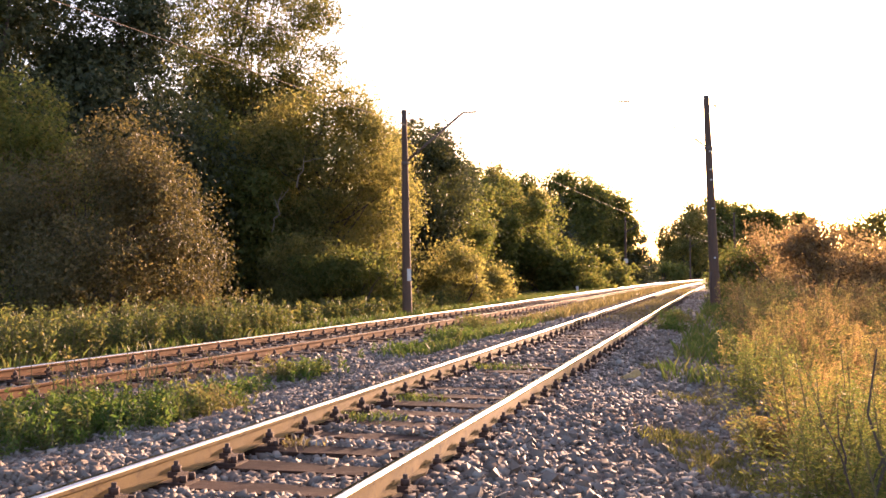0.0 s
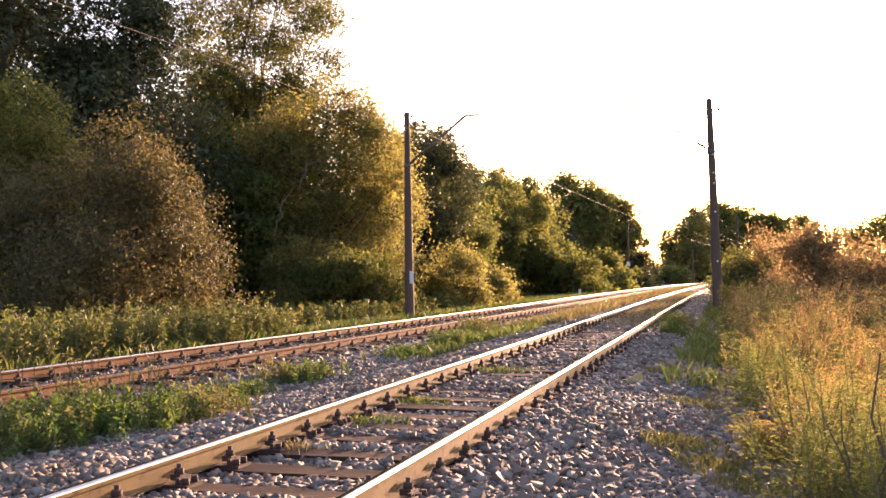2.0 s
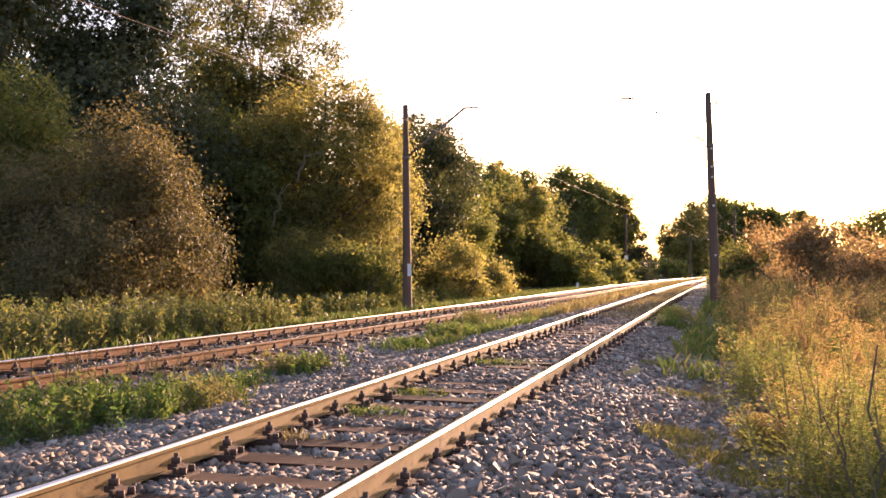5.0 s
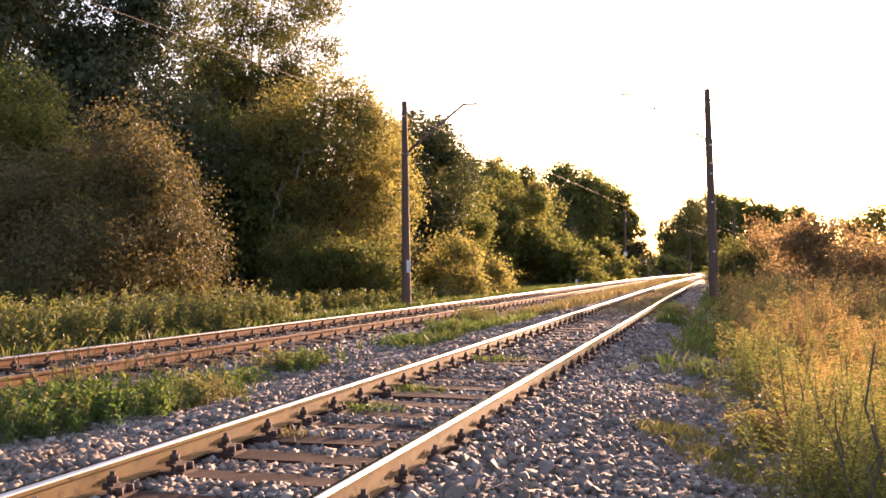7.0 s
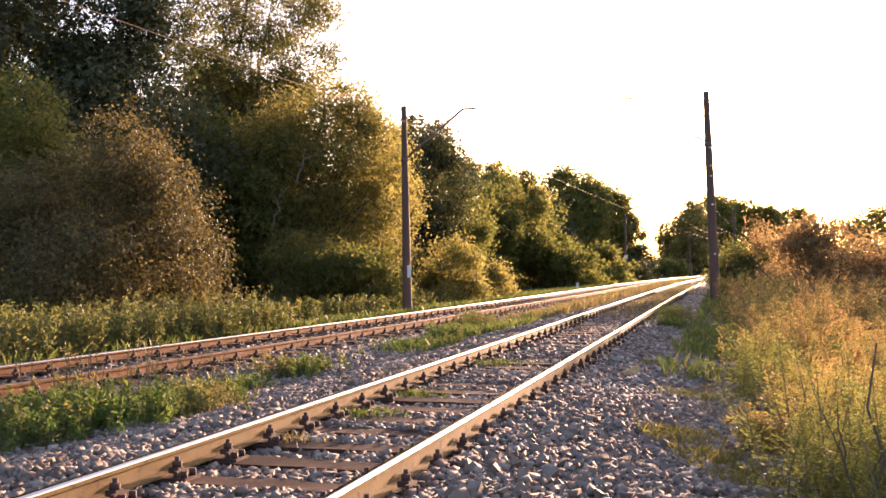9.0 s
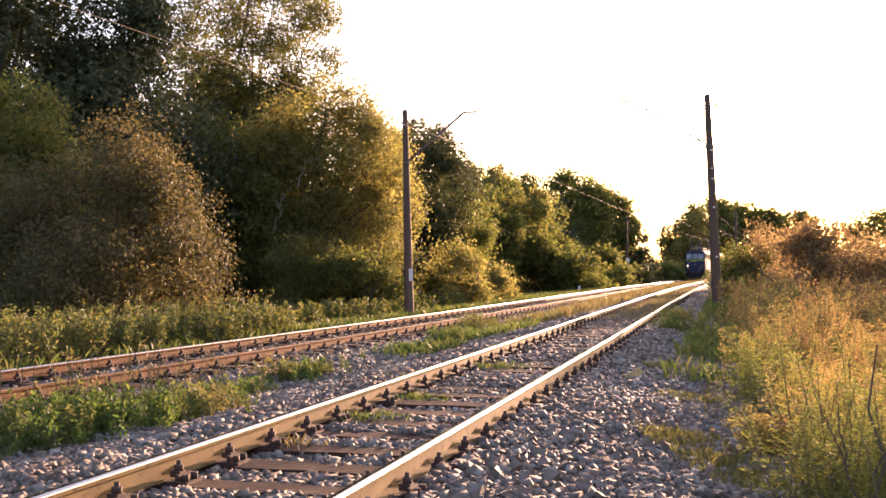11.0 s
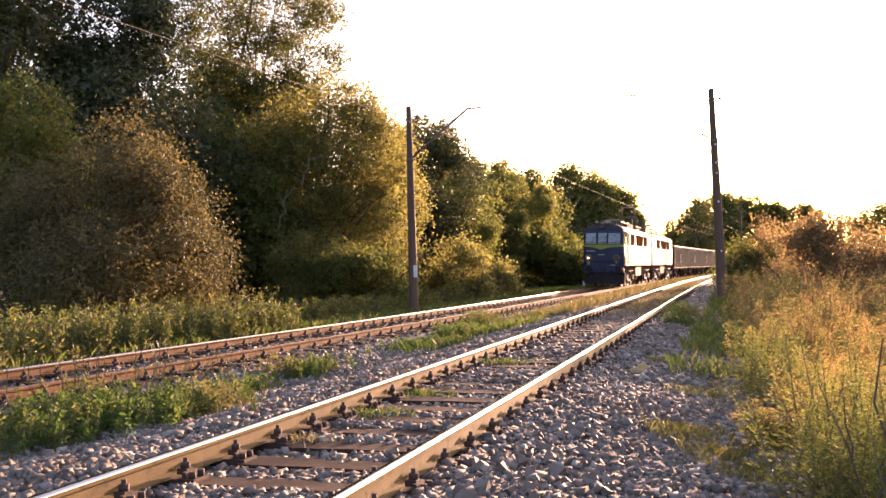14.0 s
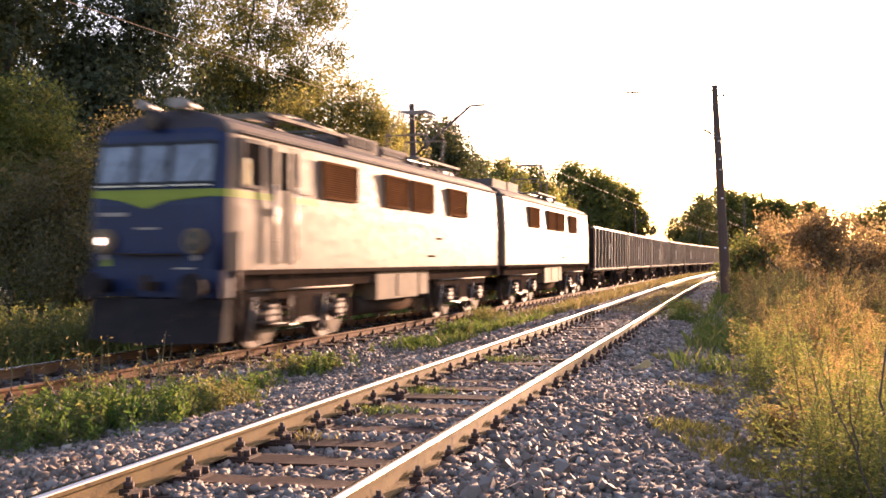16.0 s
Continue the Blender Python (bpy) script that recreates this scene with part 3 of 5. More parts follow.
# name, label, x, y, height, half-width, foot of crown, leaves, leaf kind, leaf size, trunk, clump
TREES = [
    ("willow_bush", "broad rounded willow bush with small olive-brown leaves", -10.4, 28.5, 5.9, 3.9, 0.0, 77500, "leaf_willow", 0.0602, 0.10, 0.28, 6),
    ("bush", "tall green bush at the wood's edge", -14.0, 31.5, 9.0, 2.6, 0.3, 30000, "leaf_green", 0.085, 0.12, 0.36, 4),
    ("tree", "tall broadleaf tree coloured dark for the wood's shade", -18.5, 41, 17.5, 5.2, 1.0, 60000, "leaf_dark_shaded", 0.15, 0.26, 0.55, 1),
    ("tree", "tall broadleaf tree coloured dark for the wood's shade", -14.4, 43, 15.0, 3.3, 0.6, 48000, "leaf_dark_shaded", 0.15, 0.24, 0.55, 1),
    ("tree", "tall broadleaf tree coloured dark for the wood's shade", -24, 47, 20, 6.0, 1.0, 36000, "leaf_dark_shaded", 0.2, 0.28, 0.6, 1),
    ("poplar_tree", "tall airy poplar with sparse sunlit upper limbs", -10.2, 52, 21, 4.4, 4.5, 60000, "leaf_poplar", 0.098, 0.24, 0.4, 1),
    # lighter green here puts a veil of flare into this tree's leaf colour
    ("tree", "dark undergrowth tree below taller crowns", -9.2, 47, 9.5, 3.6, 0.0, 30000, "leaf_green", 0.14, 0.16, 0.5, 2),
    ("tree", "broadleaf tree with sunlight painted golden in its crown", -5.6, 46, 11.8, 3.5, 1.0, 44000, "leaf_gold_sunlit", 0.098, 0.2, 0.42, 1),
    ("tree", "broadleaf tree with sunlight painted golden in its crown", -3.4, 49, 8.8, 2.6, 0.4, 17000, "leaf_gold_sunlit", 0.096, 0.16, 0.4, 1),
    ("bush", "low green bush at the wood's edge", -4.6, 41.5, 3.0, 2.2, 0.0, 15000, "leaf_green", 0.086, 0.07, 0.3, 5),
    ("bush", "sunlit green bush at the wood's edge", -6.0, 41.8, 3.8, 1.9, 0.0, 11000, "leaf_gold_sunlit", 0.085, 0.07, 0.3, 5),
    ("bush", "sunlit green bush at the wood's edge", -2.9, 42.5, 2.7, 1.5, 0.0, 9000, "leaf_green", 0.085, 0.06, 0.28, 5),
    ("tree", "oak with dark crown behind the pole", -1.4, 70, 12.6, 3.7, 1.0, 25000, "leaf_dark_shaded", 0.129, 0.22, 0.5, 1),
    ("tree", "green broadleaf tree at the wood's edge", -0.1, 66, 8.7, 3.3, 0.0, 21000, "leaf_green", 0.103, 0.16, 0.4, 1),
    ("tree", "green broadleaf tree at the wood's edge", 2.9, 81, 9.9, 3.6, 0.0, 22500, "leaf_green", 0.12, 0.16, 0.45, 1),
    ("tree", "green broadleaf tree at the wood's edge", 6.2, 87, 10.0, 3.5, 0.0, 20000, "leaf_green", 0.129, 0.16, 0.5, 1),
    ("tree", "green broadleaf tree at the wood's edge", 9.1, 95, 9.6, 3.5, 0.0, 18750, "leaf_green", 0.138, 0.16, 0.5, 1),
    ("bush", "rounded sunlit bush beside the line", 11.8, 86, 3.6, 3.2, 0.0, 9000, "leaf_green", 0.15, 0.08, 0.4, 5),
    ("bush", "rounded sunlit bush beside the line", 15.2, 96, 3.8, 3.4, 0.0, 9000, "leaf_green", 0.15, 0.08, 0.4, 5),
    # most large oaks take the brighter green in place of distance haze
    ("tree", "large dark oak with gaps in its crown", 14.2, 118, 13.8, 4.8, 1.0, 24000, "leaf_green", 0.189, 0.32, 0.75, 1),
    ("tree", "large dark oak with gaps in its crown", 20.9, 124, 12.4, 3.4, 1.5, 16000, "leaf_green", 0.189, 0.32, 0.7, 1),
    ("tree", "large dark oak with gaps in its crown", 10.0, 110, 12.6, 4.4, 0.5, 16250, "leaf_dark_shaded", 0.172, 0.3, 0.7, 1),
    ("tree", "dark broadleaf tree deep in the wood", -11.6, 57, 12.2, 3.6, 0.5, 24000, "leaf_dark_shaded", 0.2, 0.2, 0.5, 1),
    ("tree", "dark broadleaf tree deep in the wood", -8.4, 55, 12.0, 3.0, 0.5, 20000, "leaf_dark_shaded", 0.18, 0.2, 0.5, 1),
    ("tree", "dark broadleaf tree deep in the wood", -15.6, 58, 14.4, 3.6, 0.5, 20000, "leaf_dark_shaded", 0.2, 0.2, 0.5, 1),
    ("tree", "dark broadleaf tree behind the golden crown", -1.9, 61, 11.6, 2.6, 0.5, 20000, "leaf_dark_shaded", 0.115, 0.2, 0.45, 1),
    ("tree", "green broadleaf tree at the wood's edge", 0.8, 74, 10.4, 2.8, 0.0, 18000, "leaf_green", 0.11, 0.16, 0.42, 1),
    ("tree", "green broadleaf tree at the wood's edge", 4.2, 92, 11.4, 3.0, 0.0, 16000, "leaf_green", 0.13, 0.16, 0.5, 1),
    ("birch_tree", "slender pale birch rising from the wood's edge", 5.1, 89, 11.9, 1.5, 1.0, 9000, "leaf_gold_sunlit", 0.11, 0.12, 0.4, 1),
    ("tree", "dark broadleaf tree at the bend of the line", 8.4, 104, 12.2, 3.4, 0.0, 16000, "leaf_green", 0.15, 0.2, 0.55, 1),
    ("tree", "large dark oak with gaps in its crown", 17.6, 121, 13.3, 3.8, 0.5, 20000, "leaf_green", 0.17, 0.3, 0.65, 1),
    ("bush", "rounded sunlit bush beside the line", 13.6, 108, 5.2, 3.4, 0.0, 9000, "leaf_green", 0.16, 0.08, 0.42, 5),
    ("tree", "smaller dark oak at the end of the row", 23.9, 126, 8.8, 2.5, 0.5, 10000, "leaf_dark_shaded", 0.17, 0.2, 0.5, 1),
    ("tree", "distant tree beyond the curve against the light", 71, 250, 18.4, 7.5, 0.0, 18000, "leaf_green", 0.34, 0.3, 1.0, 1),
    ("bush", "rust-coloured bush against the low sun", 15.2, 45, 3.6, 2.1, 0.0, 12000, "leaf_rust_glare", 0.0731, 0.07, 0.28, 6),
    ("bush", "sunlit yellow-green bush at the wood's edge", 0.5, 50, 3.5, 1.8, 0.0, 9000, "leaf_gold_sunlit", 0.1, 0.06, 0.3, 5),
    ("bush", "sunlit yellow-green bush at the wood's edge", 2.6, 57, 2.6, 1.6, 0.0, 7000, "leaf_gold_sunlit", 0.1, 0.06, 0.3, 5),
    ("birch_tree", "slender pale birch rising from the wood's edge", 8.3, 89, 9.8, 1.4, 0.5, 8000, "leaf_gold_sunlit", 0.11, 0.12, 0.4, 1),
    ("bush", "low thicket at the foot of the oaks", 22.5, 128, 4.6, 5.0, 0.0, 8000, "leaf_dark_shaded", 0.2, 0.1, 0.5, 5),
    ("bush", "low thicket closing the view along the line", 31, 175, 5.2, 7.0, 0.0, 8000, "leaf_dark_shaded", 0.26, 0.1, 0.6, 5),
    ("bush", "low thicket closing the view along the line", 43, 190, 3.4, 5.0, 0.0, 6000, "leaf_green", 0.24, 0.1, 0.6, 5),
    ("birch_tree", "distant sunlit birch beyond the curve", 53.0, 212, 15.5, 5.4, 1.0, 14000, "leaf_gold_sunlit", 0.27, 0.3, 0.85, 1),
    ("tree", "distant tree beyond the curve against the light", 65, 235, 18.5, 6.5, 1.0, 24000, "leaf_green", 0.3, 0.35, 1.0, 1),
    ("tree", "distant tree beyond the curve against the light", 77, 245, 19.0, 8.5, 0.0, 24000, "leaf_green", 0.3, 0.35, 1.0, 1),
    ("tree", "distant tree beyond the curve against the light", 90, 255, 16.0, 9.0, 0.0, 24000, "leaf_green", 0.3, 0.35, 1.0, 1),
    ("tree", "distant tree beyond the curve against the light", 57, 228, 9.0, 6.0, 0.0, 7000, "leaf_dark_shaded", 0.34, 0.25, 0.9, 1),
    ("bush", "rust-coloured bush against the low sun", 13.0, 34, 3.1, 2.0, 0.0, 14000, "leaf_rust_glare", 0.0731, 0.07, 0.28, 6),
    ("bush", "rust-coloured bush against the low sun", 16.0, 37, 2.2, 2.4, 0.0, 12000, "leaf_rust_glare", 0.0731, 0.07, 0.28, 6),
    ("bush", "rust-coloured bush against the low sun", 14.2, 27, 1.8, 1.9, 0.0, 12000, "leaf_rust_glare", 0.0688, 0.06, 0.26, 6),
    ("bush", "low yellow-green bush beside the pole", 13.9, 45, 2.4, 1.8, 0.0, 9000, "leaf_weed", 0.08, 0.05, 0.26, 6),
    ("bush", "low yellow-green bush beside the line", 18.6, 60, 2.3, 2.2, 0.0, 8000, "leaf_weed", 0.09, 0.05, 0.28, 6),
    ("tree", "narrow tree glowing against the low sun", 27.6, 62, 5.6, 2.3, 0.0, 7000, "leaf_gold_sunlit", 0.12, 0.14, 0.4, 1),
]
for i, (name, label, x, y, h, w, z0, n, leaf, size, tr, cl, st) in enumerate(TREES):
    grown = tree(name, label, x, y, h, lobes("poplar", R) if name == "poplar_tree" else lobes("golden", R) if "golden" in label and h > 10 else rounded(R, w, z0, h * (0.93 if "bush" in name else 1), 26 if i < 8 else 20, "bush" in name), n, leaf, size, 100 + i, tr, cl, spread=0.3 if leaf == "leaf_rust_glare" else 0.16, category="bush" if "bush" in name else "tree", stems=st)
    if "undergrowth" in label:
        dead_limb(grown, (-7.7, 43.6, 2.9), (-7.05, 42.7, 4.7), 5)
        dead_limb(grown, (-6.6, 43.9, 5.0), (-6.1, 42.9, 6.3), 8)
    if h == 15.0:
        dead_limb(grown, (-11.9, 40.9, 7.3), (-10.6, 40.0, 6.7), 6)


# ---- poles, arms and wires ----
def pole(x, y, height, r, lean, label, arm=None, plate=None, rungs=()):
    z = float(ground_z(x, y)) - 0.3
    top = tagged(new("line_pole"), label, "pole", "catenary poles")
    top.matrix_basis = pose(x, y, z, 0, lean, 0)
    bm, k, seg = bmesh.new(), 10, 14
    rows = [[bm.verts.new(((r * (1 - 0.48 * j / k) + 0.004 * math.sin(i * 2.1 + j)) * math.cos(6.2832 * i / seg), (r * (1 - 0.48 * j / k) + 0.004 * math.sin(i * 1.7 - j)) * math.sin(6.2832 * i / seg), (height + 0.3) * j / k)) for i in range(seg)] for j in range(k + 1)]
    for a, b in zip(rows, rows[1:]):
        for i in range(seg):
            bm.faces.new((a[i], a[(i + 1) % seg], b[(i + 1) % seg], b[i])).smooth = True
    bm.faces.new(rows[-1])
    part("shaft", bm, M["pole_wood"], top)
    H = height + 0.3
    part("cap", tubed((0, 0, H - 0.02), (0, 0, H + 0.03), r * 0.57, r * 0.46, seg=12), M["galvanised"], top, "weathered metal cap")
    if arm:
        sx, zlow, zhigh, reach, flat = arm
        bar = part("bracket_arm", tubed((0, 0, H + zlow), (sx * reach, 0, H + zhigh), 0.045 if sx > 0 else 0.022), M["arm_steel"], top, "slanting steel bracket tube")
        tip = tubed((sx * reach, 0, H + zhigh), (sx * (reach + flat), 0, H + zhigh + 0.02), 0.036)
        part("arm_tip", tip, M["arm_steel"], bar)
        part("collar", tubed((0, 0, H + zlow - 0.09), (0, 0, H + zlow + 0.06), r * 0.72, seg=12), M["arm_steel"], top, "steel clamp round the pole")
        bm = bmesh.new()
        for q in range(5):
            tube(bm, (sx * (0.22 + q * 0.06), 0, H + zlow + 0.03 + (0.22 + q * 0.06) * (zhigh - zlow) / reach), (sx * (0.25 + q * 0.06), 0, H + zlow + 0.03 + (0.25 + q * 0.06) * (zhigh - zlow) / reach), 0.07, seg=10)
        part("insulator", bm, M["clip_iron"], top, "ribbed brown insulator")
    if plate:
        pz, ph, pw, px = plate
        part("plate", boxed(px - pw / 2, px + pw / 2, -r - 0.02, -r - 0.004, pz, pz + ph), M["white_paint"], top, "small white marker plate")
    bm = tubed((0, 0, H - 0.42), (0.34, 0, H - 0.36), 0.022, seg=6)
    tube(bm, (0.34, 0, H - 0.44), (0.34, 0, H - 0.30), 0.045, 0.03, seg=8)
    part("pin_insulator", bm, M["arm_steel"], top, "small insulator on an iron pin")
    for q in rungs:
        part("bolt", tubed((0, -r * 1.05, q), (0, -r * 0.6, q), 0.035, seg=8), M["white_paint"], top, "pale bolt head")
    return top


pole(-1.42, 38.6, 8.24, 0.2, -0.7, "dark weathered wooden pole carrying a slanting bracket arm", (1, -2.1, -0.12, 2.35, 0.55), (1.75, 0.48, 0.16, 0.11))
pole(10.5, 37.4, 8.15, 0.21, -2.0, "leaning dark wooden pole at the edge of the bushes", (-1, -2.0, -0.1, 2.9, 0.5), None, (4.1, 5.2, 5.6, 6.3, 2.2))
pole(19.75, 105, 7.6, 0.17, 0, "slender wooden pole with a white plate", (1, -1.6, -0.4, 2.2, 0.5), (3.0, 0.45, 0.4, 0))
pole(33.7, 112, 7.9, 0.17, -0.5, "slender wooden pole against distant trees", (-1, -1.6, -0.4, 2.2, 0.5))
pole(43.8, 172, 7.6, 0.17, 0, "thin distant wooden pole by the curve", (1, -1.6, -0.4, 2.2, 0.5))


def guy_wire(a, b):
    """A stay cable from a pole down to a peg in the grass."""
    top = tagged(new("guy_wire"), "thin slack stay cable beside a wooden pole", "cable")
    part("cable", tubed(a, b, 0.014, seg=6), M["arm_steel"], top)
    part("peg", tubed((b[0], b[1], b[2] - 0.25), (b[0], b[1], b[2] + 0.08), 0.03, 0.025, seg=8), M["clip_iron"], top, "rusty iron peg")


guy_wire((10.33, 37.35, 1.2), (9.9, 36.6, float(ground_z(9.9, 36.6)) + 0.05))


def wires(line, label, off):
    top = tagged(new("overhead_wire"), label, "wire", "overhead wires")
    stops = [-32, 39, 109, 178, 250]
    for name, z, sag in (("contact_wire", 5.35, 0.08), ("carrier_wire", 7.05, 0.9)):
        for a, b in zip(stops, stops[1:]):
            bm = bmesh.new()
            pa, pb = line.at(a), line.at(b)
            pts = []
            for i in range(13):
                f = i / 12
                x, y, _ = line.at(a + (b - a) * f)
                pts.append((pa[0] + (pb[0] - pa[0]) * f + off, pa[1] + (pb[1] - pa[1]) * f, z - sag * 4 * f * (1 - f)))
            rings = [[bm.verts.new((p[0] + 0.0065 * math.cos(k * 1.2566), p[1], p[2] + 0.0065 * math.sin(k * 1.2566))) for k in range(5)] for p in pts]
            for g, h in zip(rings, rings[1:]):
                for k in range(5):
                    bm.faces.new((g[k], g[(k + 1) % 5], h[(k + 1) % 5], h[k])).smooth = True
            part(name, bm, M["wire"], top)


wires(FAR, "thin copper overhead wires above the curving track", -0.2)
wires(NEAR, "thin copper overhead wires above the straight track", 0.2)


# ---- stones of the track bed ----
def stone_shapes(rng, k):
    """Angular crushed stones: skewed, chipped wedges of six corners."""
    base = np.array([(-0.55, -0.5, -0.45), (0.6, -0.45, -0.4), (0.0, -0.5, 0.5), (-0.5, 0.5, -0.4), (0.55, 0.5, -0.45), (0.05, 0.45, 0.55)])
    return [base * rng.uniform(0.75, 1.3, 3) + rng.uniform(-0.2, 0.2, (6, 3)) for _ in range(k)]


STONE_FACES = np.array([(0, 1, 2), (5, 4, 3), (0, 3, 4), (0, 4, 1), (1, 4, 5), (1, 5, 2), (2, 5, 3), (2, 3, 0)])


def turns(rng, n):
    q = rng.normal(size=(n, 4))
    q /= np.linalg.norm(q, axis=1)[:, None]
    w, x, y, z = q.T
    return np.stack([np.stack([1 - 2 * (y * y + z * z), 2 * (x * y - z * w), 2 * (x * z + y * w)], -1), np.stack([2 * (x * y + z * w), 1 - 2 * (x * x + z * z), 2 * (y * z - x * w)], -1), np.stack([2 * (x * z - y * w), 2 * (y * z + x * w), 1 - 2 * (x * x + y * y)], -1)], 1)


def stones():
    rng = np.random.default_rng(7)
    shapes = np.array(stone_shapes(rng, 12))

    def spots(line, s0, s1, a0, a1, n, z):
        s, a = rng.uniform(s0, s1, n) if s0 > 20 else s0 + (s1 - s0) * rng.uniform(0, 1, n) ** 1.25, rng.uniform(a0, a1, n)
        P = np.stack([np.interp(s, line.s, line.x), np.interp(s, line.s, line.y), np.interp(s, line.s, line.a)], 1)
        x, y = P[:, 0] + a * np.cos(P[:, 2]), P[:, 1] - a * np.sin(P[:, 2])
        ok = np.abs(np.abs(a) - 0.7525) > 0.085
        phase = np.abs((s + 6.0 + 0.32) % 0.64 - 0.32)
        ok &= ~((phase < 0.13) & (np.abs(a) < 1.0) & (rng.uniform(size=n) < np.interp(s, [5, 8.5, 11, 14, 20], [0.985, 0.97, 0.88, 0.6, 0.2]) - 0.5 * (np.abs(a) > 0.8)))
        return x[ok], y[ok], a[ok]

    xs, ys = [], []
    for line, s0, s1, a0, a1, n in ((NEAR, -7, 2.5, -3.4, 3.0, 7000), (FAR, -4, 6, -2.6, 2.2, 3500), (NEAR, 2.5, 13, -3.6, 3.5, 50000), (NEAR, 13, 30, -3.6, 3.2, 19000), (NEAR, 30, 60, -1.6, 2.4, 3500), (FAR, 6, 22, -3.0, 2.4, 10000), (FAR, 22, 48, -2.8, 2.2, 5000)):
        x, y, a = spots(line, s0, s1, a0, a1, n, 0)
        xs.append(x)
        ys.append(y)
    x, y = np.concatenate(xs), np.concatenate(ys)
    n = len(x)
    size = np.clip(rng.lognormal(math.log(0.034), 0.33, n), 0.018, 0.062) * np.where(np.hypot(x, y) > 14, 1.25, 1.0)
    z = ground_z(x, y) + 0.025 * wobble(x, y) + 0.012 * wobble(x, y, 3.1) + size * rng.uniform(-0.1, 0.35, n)
    V = np.einsum("nij,nkj->nki", turns(rng, n), shapes[rng.integers(0, 12, n)]) * size[:, None, None] * 1.12
    V[:, :, 2] *= 0.8
    V += np.stack([x, y, z], 1)[:, None, :]
    # the ones lying loose on the shoulder nearest the path are pieces of their own
    nn, _ = cross(x, y)
    pick = np.where((nn > 1.1) & (nn < 2.4) & (y > 5.2) & (y < 8.0))[0][:300]
    rest = np.setdiff1d(np.arange(n), pick)
    F = (STONE_FACES[None] + (np.arange(len(rest)) * 6)[:, None, None]).reshape(-1, 3)
    ob = quick("track_ballast", V[rest].reshape(-1, 3), F, M["stone"])
    ob.parent = ground
    tagged(ob, "loose grey and brown crushed stones", kind="stuff")
    shared = []
    for sh in shapes:
        o = bpy.data.meshes.new("stone")
        o.from_pydata([tuple(v) for v in sh], [], [tuple(int(i) for i in f) for f in STONE_FACES])
        o.materials.append(M["stone"])
        shared.append(o)
    for i in pick:
        o = new("stone", shared[int(rng.integers(0, 12))])
        o.parent = ground
        o.matrix_basis = pose(x[i], y[i], z[i] + 0.012, *rng.uniform(0, 360, 3)) @ Matrix.Scale(float(size[i]) * 1.15, 4)


stones()


# ---- herbs and grass ----
def herbs(x, y, h, rng, per=70, leaf=0.055, lean=0.18, plume=False):
    """Upright stems set with narrow leaves: places and corners of the stems, then of the leaves."""
    n = len(x)
    z = ground_z(x, y)
    tip = np.stack([x + rng.normal(size=n) * lean * h, y + rng.normal(size=n) * lean * h, z + h], 1)
    foot = np.stack([x, y, z - 0.03], 1)
    w = (0.004 + 0.004 * h)[:, None] * np.array([[1, 0.4, 0]])
    mid = (foot + tip) / 2 + rng.normal(size=(n, 3)) * 0.04 * h[:, None]
    SV = np.stack([foot - w, foot + w, mid + w * 0.8, mid - w * 0.8, tip + w * 0.3, tip - w * 0.3], 1)
    SF = (np.array([(0, 1, 2, 3), (3, 2, 4, 5)])[None] + (np.arange(n) * 6)[:, None, None]).reshape(-1, 4)
    k = max(4, per)
    t = rng.uniform(0.05, 1.02, (n, k)) ** 0.85
    r = rng.uniform(0.02, 0.17, (n, k)) * (1.15 - 0.75 * t) * np.clip(h, 0.3, 1.1)[:, None]
    a = rng.uniform(0, 6.283, (n, k))
    P = foot[:, None] + (tip - foot)[:, None] * t[..., None] + np.stack([np.cos(a) * r, np.sin(a) * r, rng.normal(size=(n, k)) * 0.02], -1)
    if plume:
        # slender leaves rising from the stem in side sprays, shorter towards the tip
        q = rng.uniform(0, 1, (n, k)) ** 1.4 * (1.08 - t) * 0.24
        side = np.stack([np.cos(a), np.sin(a), 0.75 + 0 * a], -1)
        bend = foot + (tip - foot) * 0.5
        bow = (mid - bend)[:, None] * (4 * t * (1 - t))[..., None]
        P = foot[:, None] + (tip - foot)[:, None] * t[..., None] + bow + side * q[..., None]
        LV, LF = leaves(P.reshape(-1, 3), leaf * np.clip(1.25 - 0.7 * t, 0.4, 1.2).ravel(), rng, long=3.4, aim=(side + np.array([0, 0, -0.35])).reshape(-1, 3))
        return SV.reshape(-1, 3), SF, LV, LF
    LV, LF = leaves(P.reshape(-1, 3), leaf, rng, droop=0.1, long=2.9)
    return SV.reshape(-1, 3), SF, LV, LF


def blades(x, y, h, rng, width=0.006):
    n = len(x)
    z = ground_z(x, y) - 0.02
    a = rng.uniform(0, 6.283, n)
    b = np.stack([np.cos(a), np.sin(a), 0 * a], 1) * width
    out = rng.normal(size=(n, 3)) * 0.28 * h[:, None]
    out[:, 2] = 0
    foot = np.stack([x, y, z], 1)
    mid = foot + out * 0.35 + np.array([0, 0, 1]) * (h * 0.6)[:, None]
    tip = foot + out + np.array([0, 0, 1]) * (h * 0.95)[:, None]
    V = np.stack([foot - b, foot + b, mid + b * 0.9, tip], 1).reshape(-1, 3)
    return V, np.arange(4 * n).reshape(n, 4)


def along(line, s0, s1, a0, a1, n, rng):
    s, a = rng.uniform(s0, s1, n), rng.uniform(a0, a1, n)
    ang = np.interp(s, line.s, line.a)
    return np.interp(s, line.s, line.x) + a * np.cos(ang), np.interp(s, line.s, line.y) - a * np.sin(ang)


